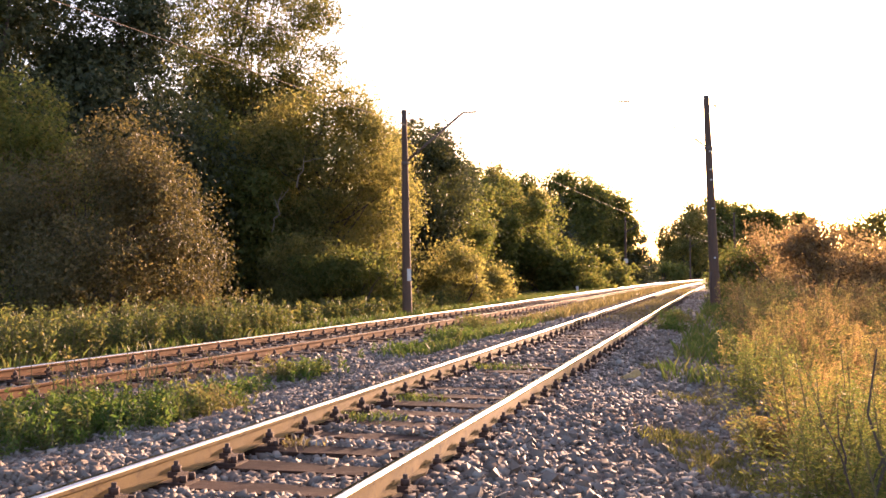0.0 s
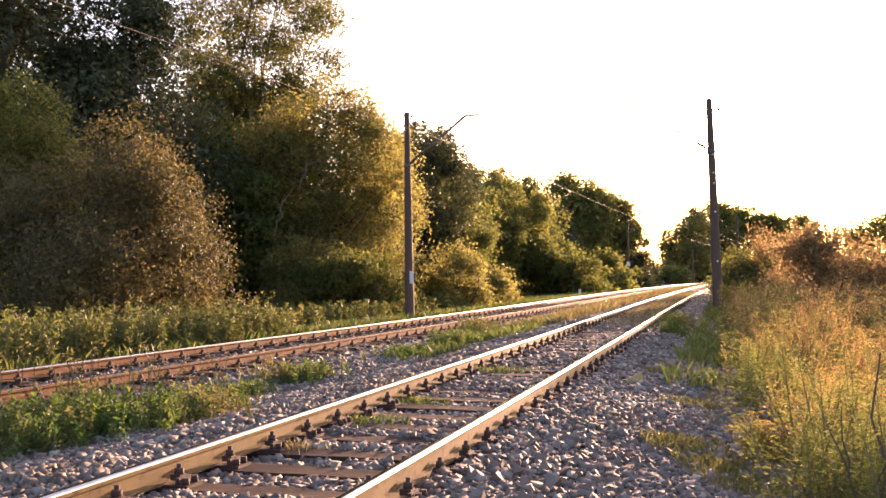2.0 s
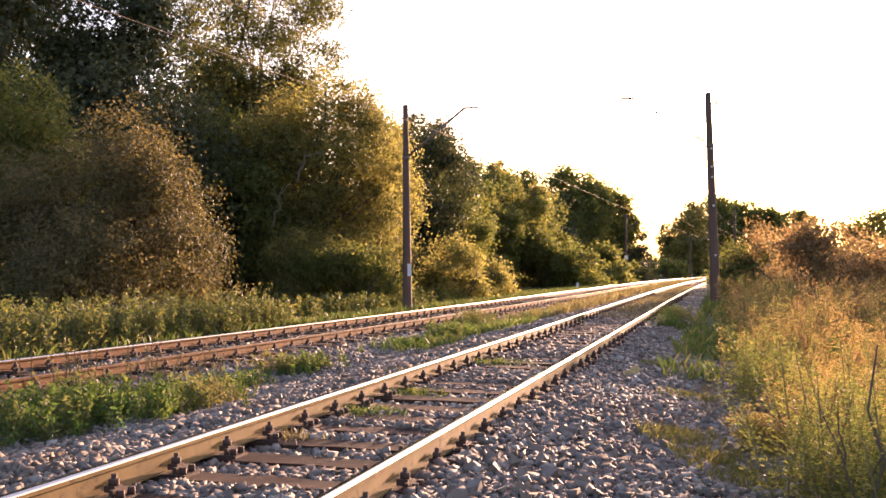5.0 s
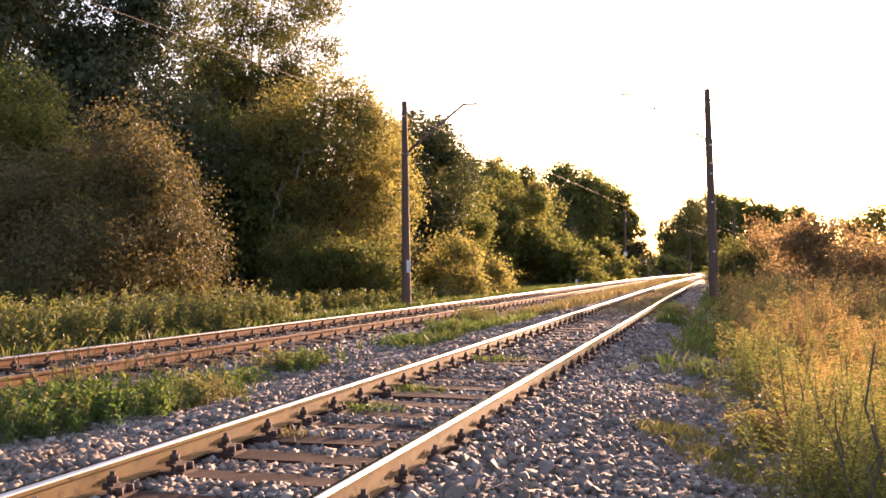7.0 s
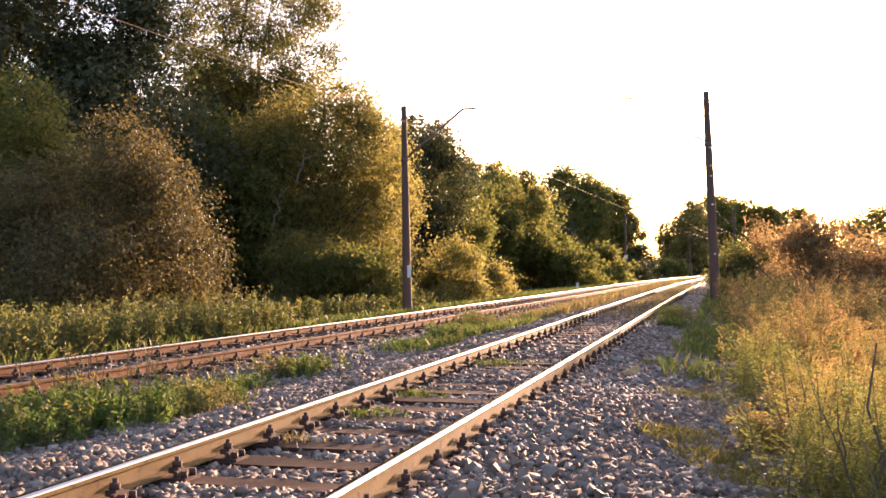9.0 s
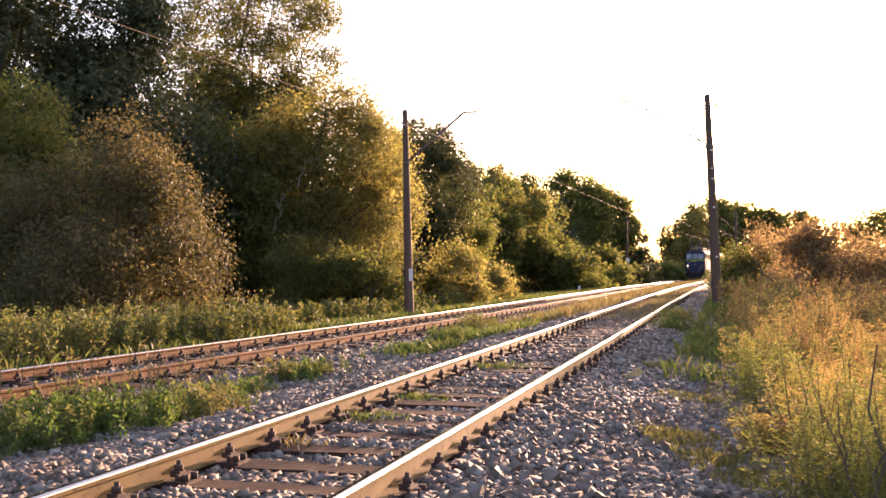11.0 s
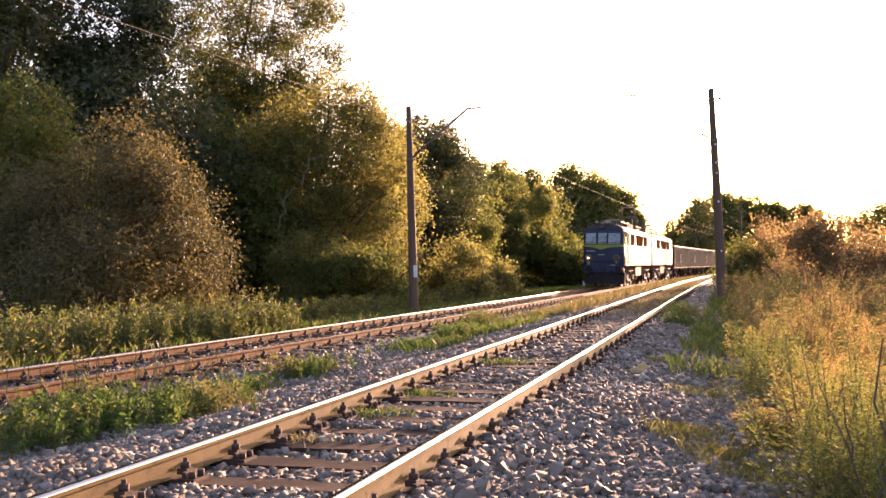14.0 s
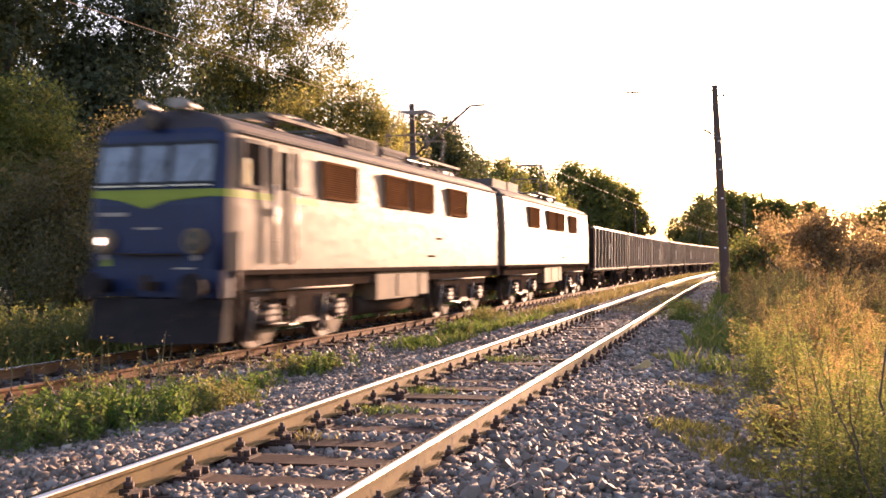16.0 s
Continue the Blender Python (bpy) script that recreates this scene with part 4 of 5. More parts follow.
def grass_field(name, label, x, y, h, mat, rng, width=0.006):
    V, F = blades(x, y, h, rng, width)
    return tagged(quick(name, V, F, M[mat]), label, "grass", kind="stuff")


def ragged(x, y, rng, amount=0.55, k=1.0):
    """Keeps the spots of an uneven, patchy growth."""
    return wobble(x, y, k) + rng.normal(size=len(x)) * 0.35 > 1 - 2 * amount


def verges():
    rng = np.random.default_rng(21)
    # left of the curving track: a long strip to the wood's edge
    x, y = along(FAR, 14, 110, -8.8, -3.5, 52000, rng)
    k = ragged(x, y, rng, 0.8, 0.7)
    x, y = x[k], y[k]
    grass_field("grass", "green and straw-coloured grass along the wood's edge", x, y, rng.uniform(0.12, 0.4, len(x)), "grass", rng, 0.012)
    # between the tracks
    x, y = along(NEAR, 17, 34, -3.2, -1.9, 9000, rng)
    k = ragged(x, y, rng, 0.5, 0.5)
    x, y = x[k], y[k]
    grass_field("grass", "patchy green grass between the two tracks", x, y, rng.uniform(0.08, 0.28, len(x)), "grass", rng, 0.008)
    x, y = along(NEAR, 27, 110, -3.4, -1.5, 16000, rng)
    grass_field("grass", "dry straw-coloured grass between the two tracks", x, y, rng.uniform(0.1, 0.34, len(x)), "dry_grass", rng, 0.012)
    # inside the near track, in small tufts and further off as a thin growth
    x, y = along(NEAR, 26, 70, -0.6, 0.6, 6000, rng)
    grass_field("grass", "thin dry grass between the rails", x, y, rng.uniform(0.05, 0.16, len(x)), "dry_grass", rng, 0.009)
    for px, d, w, n, hh, mat in ((640, 8.7, 0.35, 500, 0.09, "grass"), (720, 10.1, 0.4, 420, 0.08, "grass"), (870, 13.2, 0.5, 420, 0.1, "grass"), (760, 12.0, 0.4, 260, 0.08, "dry_grass"), (520, 7.4, 0.25, 140, 0.1, "dry_grass")):
        x, y = at_px(px, d) + rng.normal(size=n) * w * 0.5, d + rng.normal(size=n) * w * 0.35
        grass_field("grass_tuft", "low green tuft growing among the stones", x, y, rng.uniform(0.4, 1.3, n) * hh, mat, rng, 0.004)
    # right of the near track
    x, y = along(NEAR, 13, 60, 1.9, 4.5, 22000, rng)
    k = ragged(x, y, rng, 0.55, 0.8)
    x, y = x[k], y[k]
    grass_field("grass", "green and dry grass at the edge of the shoulder", x, y, rng.uniform(0.08, 0.34, len(x)), "grass", rng, 0.008)
    x, y = along(NEAR, -8, 14, 2.4, 5.5, 24000, rng)
    k = ragged(x, y, rng, 0.42, 1.3)
    x, y = x[k], y[k]
    grass_field("grass", "short moss-green grass creeping over the stones", x, y, rng.uniform(0.03, 0.12, len(x)), "dry_grass", rng, 0.004)


verges()


def herb_thing(name, label, x, y, h, rng, leaf_mat, per, leaf, category="weeds", lean=0.18, plume=False):
    top = tagged(new(name), label, category)
    SV, SF, LV, LF = herbs(x, y, h, rng, per, leaf, lean, plume)
    a = tagged(quick("stalk", SV, SF, M["stalk"]), kind="stuff")
    b = tagged(quick("foliage", LV, LF, M[leaf_mat]), kind="stuff")
    a.parent = b.parent = top
    return top


def plants():
    rng = np.random.default_rng(33)
    # low leafy growth between the tracks
    for px, d, wx, wy, n, hh in ((195, 9.95, 1.1, 1.15, 330, 0.33), (325, 10.4, 0.5, 0.85, 140, 0.28), (60, 9.1, 0.7, 1.0, 180, 0.34), (525, 14.3, 0.5, 0.55, 120, 0.26), (420, 12.6, 0.35, 0.4, 50, 0.16), (800, 21.5, 0.55, 1.6, 150, 0.3), (845, 25.5, 0.5, 1.8, 150, 0.34), (735, 18.6, 0.6, 0.8, 80, 0.2), (1195, 24.5, 0.35, 1.0, 80, 0.32), (1190, 21.0, 0.3, 0.8, 60, 0.26)):
        x, y = at_px(px, d) + rng.normal(size=n) * wx * 0.5, d + rng.normal(size=n) * wy * 0.5
        herb_thing("weed_patch", "low bright green leafy weeds among grey stones", x, y, hh * rng.uniform(0.3, 1.15, n), rng, "leaf_patch", 44, 0.019, lean=0.35)
    # dry stalks standing in the largest patch
    n = 60
    x, y = at_px(230, 11.4) + rng.normal(size=n) * 0.8, 11.4 + rng.normal(size=n) * 0.6
    herb_thing("dry_stalks", "thin straw-coloured stalks above low weeds", x, y, rng.uniform(0.4, 0.75, n), rng, "dry_grass", 10, 0.016)
    # tall weeds before the willow, in clumps, with shade in their leaf colour
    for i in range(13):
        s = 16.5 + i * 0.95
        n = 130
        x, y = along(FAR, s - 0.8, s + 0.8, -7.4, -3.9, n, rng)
        herb_thing("weed_clump", "tall olive-green weeds with yellow tips beside the track", x, y, rng.uniform(0.45, 1.05, n) * (0.97 + 0.3 * math.sin(i * 2.4)), rng, "leaf_weed_shaded", 44, 0.035)
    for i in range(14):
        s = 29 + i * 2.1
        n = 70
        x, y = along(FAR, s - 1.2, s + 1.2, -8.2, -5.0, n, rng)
        herb_thing("weed_clump", "knee-high weeds below the wood's edge", x, y, rng.uniform(0.35, 0.9, n), rng, "leaf_weed_shaded", 40, 0.05)
    # right of the path: sunlit tall weeds, thickening away from the stones
    for s in np.arange(9.8, 36, 1.75):
        for a in (3.0, 3.7, 4.6, 6.0, 7.8, 10.0):
            if a > 1.6 + s * 0.5:
                continue
            near = s < 16
            n = (26 if a < 3.5 else 18) if near else (24 if a < 7 else 20)
            px, py = along(NEAR, s - 1.0, s + 1.0, a - 0.2, a + 0.7, 5, rng)
            which = rng.integers(0, 5, n)
            x, y = px[which] + rng.normal(size=n) * 0.09, py[which] + rng.normal(size=n) * 0.09
            edge = min(1, (a - 2.0) / 1.3)
            tall = (0.30 + 0.55 * edge + 0.45 * edge * min(1, max(0, s - 11) / 14)) * (0.9 + 0.2 * math.sin(s * 1.7 + a * 2.3)) * (1.0 if a < 3.5 else 0.72 if s < 16 else 0.86)
            tall = tall * rng.uniform(0.6, 1.25, 5)[which]
            kind = "leaf_goldenrod" if math.sin(s * 2.9 + a * 4.1) < 0.8 else "leaf_weed"
            herb_thing("weed_clump", "yellow-green and rust-tinged goldenrod lit from behind" if kind == "leaf_goldenrod" else "green leafy weeds among goldenrod lit from behind", x, y, tall * rng.uniform(0.7, 1.15, n), rng, kind, 230 if near else (110 if a < 5 else 64), 0.0125 if near else (0.018 if s < 24 else 0.024), lean=0.28, plume=True)
    # the near clumps, low at their rim
    for cx, cy, w, n, hh, kind in ((2.3, 5.7, 0.24, 26, 0.80, "leaf_weed"), (2.75, 6.3, 0.32, 34, 0.9, "leaf_weed"), (3.2, 7.5, 0.4, 16, 0.66, "leaf_goldenrod"), (2.45, 5.0, 0.3, 30, 0.85, "leaf_weed"), (3.7, 8.6, 0.42, 14, 0.68, "leaf_goldenrod"), (4.4, 9.8, 0.5, 14, 0.72, "leaf_weed")):
        x, y = cx + np.clip(rng.normal(size=n), -1.5, 1.6) * w * 0.85, cy + np.clip(rng.normal(size=n), -1.5, 1.6) * w
        herb_thing("weed_clump", "bright yellow-green weeds close beside the path" if kind == "leaf_weed" else "rust-tinged goldenrod close beside the path", x, y, hh * rng.uniform(0.6, 1.15, n), rng, kind, 330, 0.0102, lean=0.26, plume=True)
    # low cushions of moss-green grass where the stones end
    for px, d, w, n in ((1200, 8.1, 0.4, 900), (1290, 7.2, 0.45, 1300), (1215, 10.6, 0.35, 500), (1180, 13.4, 0.4, 500), (1320, 6.6, 0.3, 700)):
        x, y = at_px(px, d) + np.clip(rng.normal(size=n), -1.6, 1.6) * w * 0.5, d + np.clip(rng.normal(size=n), -1.6, 1.6) * w * 0.5
        grass_field("grass_tuft", "low yellow-green grass cushion at the edge of the stones", x, y, rng.uniform(0.03, 0.10, n), "moss_grass", rng, 0.003)
    # one bare sapling
    top = tagged(new("bare_sapling"), "bare dark branching sapling among the weeds", "sapling")
    V, F = [], []
    limb(V, F, (2.0, 4.75, -0.5), (2.16, 4.85, 0.75), 0.012, 0.004, rng)
    for a, b in (((2.06, 4.78, -0.1), (1.78, 4.7, 0.55)), ((2.1, 4.8, 0.1), (2.35, 4.9, 0.5)), ((2.04, 4.77, -0.25), (2.3, 4.6, 0.1)), ((1.95, 4.75, 0.15), (1.9, 4.7, 0.5))):
        limb(V, F, a, b, 0.007, 0.002, rng, seg=5)
    o = quick("stem", np.concatenate(V), np.concatenate(F), M["bark"], smooth=True)
    o.parent = top


plants()


def woodland():
    """The dense inside of the wood behind the first row of trees."""
    rng = np.random.default_rng(55)
    n = 120000
    s = 34 + 116 * rng.uniform(0, 1, n) ** 1.5
    a = -rng.uniform(13, 22, n)
    ang = np.interp(s, FAR.s, FAR.a)
    x, y = np.interp(s, FAR.s, FAR.x) + a * np.cos(ang), np.interp(s, FAR.s, FAR.y) - a * np.sin(ang)
    top = np.interp(s, [20, 30, 38, 46, 60, 90, 150], [19, 15, 10.5, 8.5, 7.5, 8.5, 8.5]) * (0.8 + 0.2 * wobble(x, y, 0.3))
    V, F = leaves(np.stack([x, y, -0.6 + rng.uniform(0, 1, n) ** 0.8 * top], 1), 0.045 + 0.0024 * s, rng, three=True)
    tagged(quick("woodland", V, F, M["leaf_dark_shaded"]), "dark dense woodland behind the sunlit trees", "woodland", kind="stuff")
    n = 26000
    b = rng.uniform(20, 46, n)
    d = rng.uniform(70, 330, n)
    x, y = d * np.sin(np.radians(b)), d * np.cos(np.radians(b))
    k = (cross(x, y)[0] > 9)
    x, y, d = x[k], y[k], d[k]
    V, F = leaves(np.stack([x, y, -0.5 + rng.uniform(0, 1, len(x)) * (1.5 + d * 0.018) * (0.85 + 0.25 * wobble(x, y, 0.2))], 1), 0.3, rng, three=True)
    tagged(quick("thicket", V, F, M["leaf_rust_glare"]), "rust-brown thicket towards the low sun", "thicket", kind="stuff")


woodland()


def scrap():
    """A torn piece of yellowed bark on the stones."""
    rng = random.Random(9)
    bm = bmesh.new()
    bmesh.ops.create_grid(bm, x_segments=6, y_segments=4, size=0.5)
    for v in bm.verts:
        v.co = Vector((v.co.x * 0.26, v.co.y * 0.12, 0.05 * math.cos(v.co.y * 3) + 0.04 * v.co.x + rng.uniform(-0.008, 0.008)))
    bmesh.ops.solidify(bm, geom=bm.faces[:], thickness=0.012)
    me = bpy.data.meshes.new("bark_scrap")
    bm.to_mesh(me)
    bm.free()
    me.materials.append(M["dry_bark"])
    ob = tagged(new("bark_scrap", me), "curled scrap of yellow-brown bark on the stones", "bark scrap")
    ob.matrix_basis = pose(2.27, 11.85, float(ground_z(2.27, 11.85)) + 0.03, 12, -8, 35)


scrap()


def marker_post(x, y):
    """A short concrete post with a chamfered head beside the curving track."""
    top = tagged(new("marker_post"), "short white concrete marker post beside the track", "post")
    top.matrix_basis = pose(x, y, float(ground_z(x, y)) - 0.1)
    part("shaft", boxed(-0.09, 0.09, -0.07, 0.07, 0, 0.62), M["white_paint"], top, bevel=0.012)
    part("head", boxed(-0.10, 0.10, -0.08, 0.08, 0.622, 0.70), M["white_paint"], top, bevel=0.03)


marker_post(10.5, 76)


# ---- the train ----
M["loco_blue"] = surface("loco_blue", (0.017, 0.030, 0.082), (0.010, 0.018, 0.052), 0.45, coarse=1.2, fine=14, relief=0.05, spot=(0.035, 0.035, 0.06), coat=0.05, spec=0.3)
# pale warm side over a blue livery: grazing sun put into the paint
M["loco_side_sunlit"] = surface("loco_side_sunlit", (0.225, 0.175, 0.125), (0.165, 0.125, 0.088), 0.62, coarse=0.7, fine=9, relief=0.05, spot=(0.22, 0.14, 0.085), spec=0.1)
M["loco_stripe"] = surface("loco_stripe", (0.29, 0.34, 0.06), (0.22, 0.27, 0.045), 0.65, relief=0.05, spec=0.12)
M["loco_roof"] = surface("loco_roof", (0.085, 0.07, 0.07), (0.045, 0.037, 0.038), 0.85, coarse=2, fine=20, relief=0.15, spot=(0.13, 0.09, 0.065), spec=0.15)
M["louvre"] = surface("louvre", (0.24, 0.115, 0.052), (0.14, 0.066, 0.032), 1.0, coarse=3, fine=25, relief=0.1, spec=0.0)
M["grime"] = surface("grime", (0.085, 0.06, 0.045), (0.032, 0.024, 0.019), 1.0, coarse=3, fine=25, relief=0.3, spot=(0.08, 0.05, 0.032), spec=0.0)
M["dark_steel"] = surface("dark_steel", (0.034, 0.028, 0.028), (0.018, 0.015, 0.016), 0.8, coarse=2, fine=20, relief=0.2, spot=(0.06, 0.04, 0.03), spec=0.1)
M["dusty"] = surface("dusty", (0.23, 0.155, 0.085), (0.14, 0.092, 0.052), 0.85, coarse=2, fine=20, relief=0.2, spot=(0.2, 0.13, 0.08))
M["wheel_steel"] = surface("wheel_steel", (0.14, 0.10, 0.08), (0.06, 0.045, 0.036), 0.6, 0.4, coarse=4, fine=30)
M["wagon"] = surface("wagon", (0.045, 0.034, 0.028), (0.018, 0.015, 0.013), 1.0, coarse=1.2, fine=14, relief=0.2, spot=(0.11, 0.06, 0.035), spec=0.08)
M["rim"] = surface("rim", (0.40, 0.34, 0.28), (0.24, 0.20, 0.165), 0.6, coarse=2, fine=20, relief=0.1)
# wagon side ribs are coloured paler than the walls for sun on them
M["rib"] = surface("rib", (0.27, 0.22, 0.165), (0.13, 0.105, 0.08), 0.8, coarse=1.5, fine=16, relief=0.2, spot=(0.14, 0.08, 0.045), spec=0.2)
M["coal"] = surface("coal", (0.03, 0.03, 0.03), (0.012, 0.012, 0.013), 0.6, coarse=6, fine=20, relief=1.0)
M["chrome"] = surface("chrome", (0.6, 0.58, 0.55), (0.45, 0.43, 0.4), 0.3, 0.9, relief=0.05)
M["hood"] = surface("hood", (0.16, 0.13, 0.11), (0.09, 0.075, 0.065), 0.85, coarse=2, fine=20, relief=0.15, spec=0.15)
# near-black sheet that paints the cab's inner shade onto the closed body
M["cab_shade"] = surface("cab_shade", (0.022, 0.02, 0.018), (0.012, 0.011, 0.01), 1.0, relief=0.1, spec=0.0)
M["rubber"] = surface("rubber", (0.03, 0.03, 0.03), (0.015, 0.015, 0.015), 0.8, relief=0.2)


def build_pane(n, l, b, out):
    l.new(ramp(n, l, noise_node(n, l, 3, 3), (0.3, (0.10, 0.12, 0.14)), (0.7, (0.22, 0.25, 0.28))), b.inputs["Base Color"])
    b.inputs["Roughness"].default_value, b.inputs["Transmission Weight"].default_value, b.inputs["Coat Weight"].default_value = 0.06, 0.25, 1.0


def build_glow(n, l, b, out):
    b.inputs["Base Color"].default_value = (0.9, 0.85, 0.7, 1)
    b.inputs["Emission Color"].default_value, b.inputs["Emission Strength"].default_value = (1.0, 0.8, 0.55, 1), 1.5


def build_lens(n, l, b, out):
    l.new(ramp(n, l, noise_node(n, l, 30, 2), (0.3, (0.07, 0.055, 0.05)), (0.7, (0.16, 0.12, 0.10))), b.inputs["Base Color"])
    b.inputs["Roughness"].default_value, b.inputs["Coat Weight"].default_value = 0.12, 1.0


M["dark_glass"] = surface("dark_glass", (0.05, 0.055, 0.06), (0.03, 0.033, 0.036), 0.12, relief=0)
M["pane"], M["glow"], M["lens"] = material("pane", build_pane), material("glow", build_glow), material("lens", build_lens)
HW, SIDE = 1.25, -0.09      # half-width of the bodies, and their offset from the rails' middle


def wheelset(parent, y, r):
    bm = bmesh.new()
    for s in (-1, 1):
        tube(bm, (s * 0.69, 0, 0), (s * 0.82, 0, 0), r, seg=28)
        tube(bm, (s * 0.66, 0, 0), (s * 0.69, 0, 0), r + 0.03, seg=28)
        tube(bm, (s * 0.82, 0, 0), (s * 0.84, 0, 0), r * 0.8, r * 0.76, seg=24)
        tube(bm, (s * 0.84, 0, 0), (s * 0.90, 0, 0), 0.16, 0.12, seg=12)
        for i in range(6):
            a = i * math.pi / 3
            c, q = math.cos(a), math.sin(a)
            tube(bm, (s * 0.845, c * 0.14, q * 0.14), (s * 0.845, c * r * 0.72, q * r * 0.72), 0.035, seg=5)
    tube(bm, (-0.7, 0, 0), (0.7, 0, 0), 0.09, seg=12)
    ob = part("wheelset", bm, M["wheel_steel"], parent)
    ob.location = (0, y, r)
    return ob


def bogie_frame(parent, y0, y1, r, light):
    """Side frames with axle boxes, springs, brake rods and sand pipes."""
    bm, mid = bmesh.new(), (y0 + y1) / 2
    for s in (-1, 1):
        x = s * 1.02
        box(bm, x - 0.05, x + 0.05, y0 - 0.75, y1 + 0.75, r + 0.24, r + 0.36)
        box(bm, x - 0.06, x + 0.06, mid - 0.34, mid + 0.34, r - 0.12, r + 0.24)
        box(bm, x - 0.035, x + 0.035, y0 - 0.72, y0 - 0.62, r - 0.3, r + 0.24)
        box(bm, x - 0.035, x + 0.035, y1 + 0.62, y1 + 0.72, r - 0.3, r + 0.24)
        box(bm, x - 0.03, x + 0.03, y0 + 0.42, y1 - 0.42, r - 0.14, r - 0.06)
    box(bm, -1.0, 1.0, mid - 0.3, mid + 0.3, r, r + 0.3)
    frame_ob = part("bogie_frame", bm, M["grime"], parent)
    for s in (-1, 1):
        x = s * 1.06
        for k in range(5):
            part("spring_leaf", boxed(x - 0.05, x + 0.05, mid - 0.55 + k * 0.09, mid + 0.55 - k * 0.09, r - 0.2 + k * 0.022, r - 0.183 + k * 0.022), M["wheel_steel"], frame_ob)
        for q in (-0.5, 0.5):
            part("hanger_link", tubed((x, mid + q, r - 0.2), (x, mid + q, r + 0.3), 0.024, seg=6), M["wheel_steel"], frame_ob)
        for y in (y0, y1):
            bm = box(bmesh.new(), x - 0.1, x + 0.1, y - 0.16, y + 0.16, r - 0.16, r + 0.16)
            tube(bm, (x, y, r), (x + s * 0.12, y, r), 0.19, 0.17, seg=18)
            for k in range(6):
                c, q = math.cos(k * math.pi / 3), math.sin(k * math.pi / 3)
                tube(bm, (x + s * 0.12, y + c * 0.13, r + q * 0.13), (x + s * 0.145, y + c * 0.13, r + q * 0.13), 0.022, seg=6)
            part("axle_box", bm, M["wheel_steel"] if light else M["grime"], frame_ob, "dusty round axle box cover")
            for q in (-0.32, 0.32):
                bm = bmesh.new()
                tube(bm, (x, y + q, r - 0.08), (x, y + q, r + 0.255), 0.05, seg=8)
                for k in range(6):
                    tube(bm, (x, y + q, r - 0.08 + k * 0.06), (x, y + q, r - 0.045 + k * 0.06), 0.085, seg=10)
                part("coil_spring", bm, M["grime"], frame_ob)
            if light:
                part("sand_pipe", tubed((x + s * 0.06, y - 0.5, r + 0.3), (x, y - 0.6, 0.14), 0.02, seg=6), M["rim"], frame_ob)
                part("brake_cylinder", tubed((x, y - 0.46, r + 0.02), (x, y - 0.30, r + 0.02), 0.09, seg=12), M["wheel_steel"], frame_ob)
            bm = bmesh.new()
            vs = [bm.verts.new((s * 1.0 + dx, y + dy, z)) for dx in (-0.03, 0.03) for dy, z in ((-0.34, 0.32), (0.34, 0.32), (0.10, 0.08), (-0.10, 0.08))]
            for f in ((0, 1, 2, 3), (7, 6, 5, 4), (0, 4, 5, 1), (1, 5, 6, 2), (2, 6, 7, 3), (3, 7, 4, 0)):
                bm.faces.new([vs[i] for i in f])
            part("brake_hanger", bm, M["dusty"] if light else M["grime"], frame_ob, "pale dusty brake gear")
        part("brake_rod", tubed((s * 1.10, y0 - 0.6, r + 0.40), (s * 1.10, y1 + 0.6, r + 0.40), 0.022, seg=6), M["rib"] if light else M["grime"], frame_ob)
        part("pipe", tubed((s * 1.12, y0 - 0.45, r - 0.1), (s * 1.12, y0 + 0.9, r - 0.22), 0.022, seg=6), M["wheel_steel"] if light else M["grime"], frame_ob)
    return frame_ob


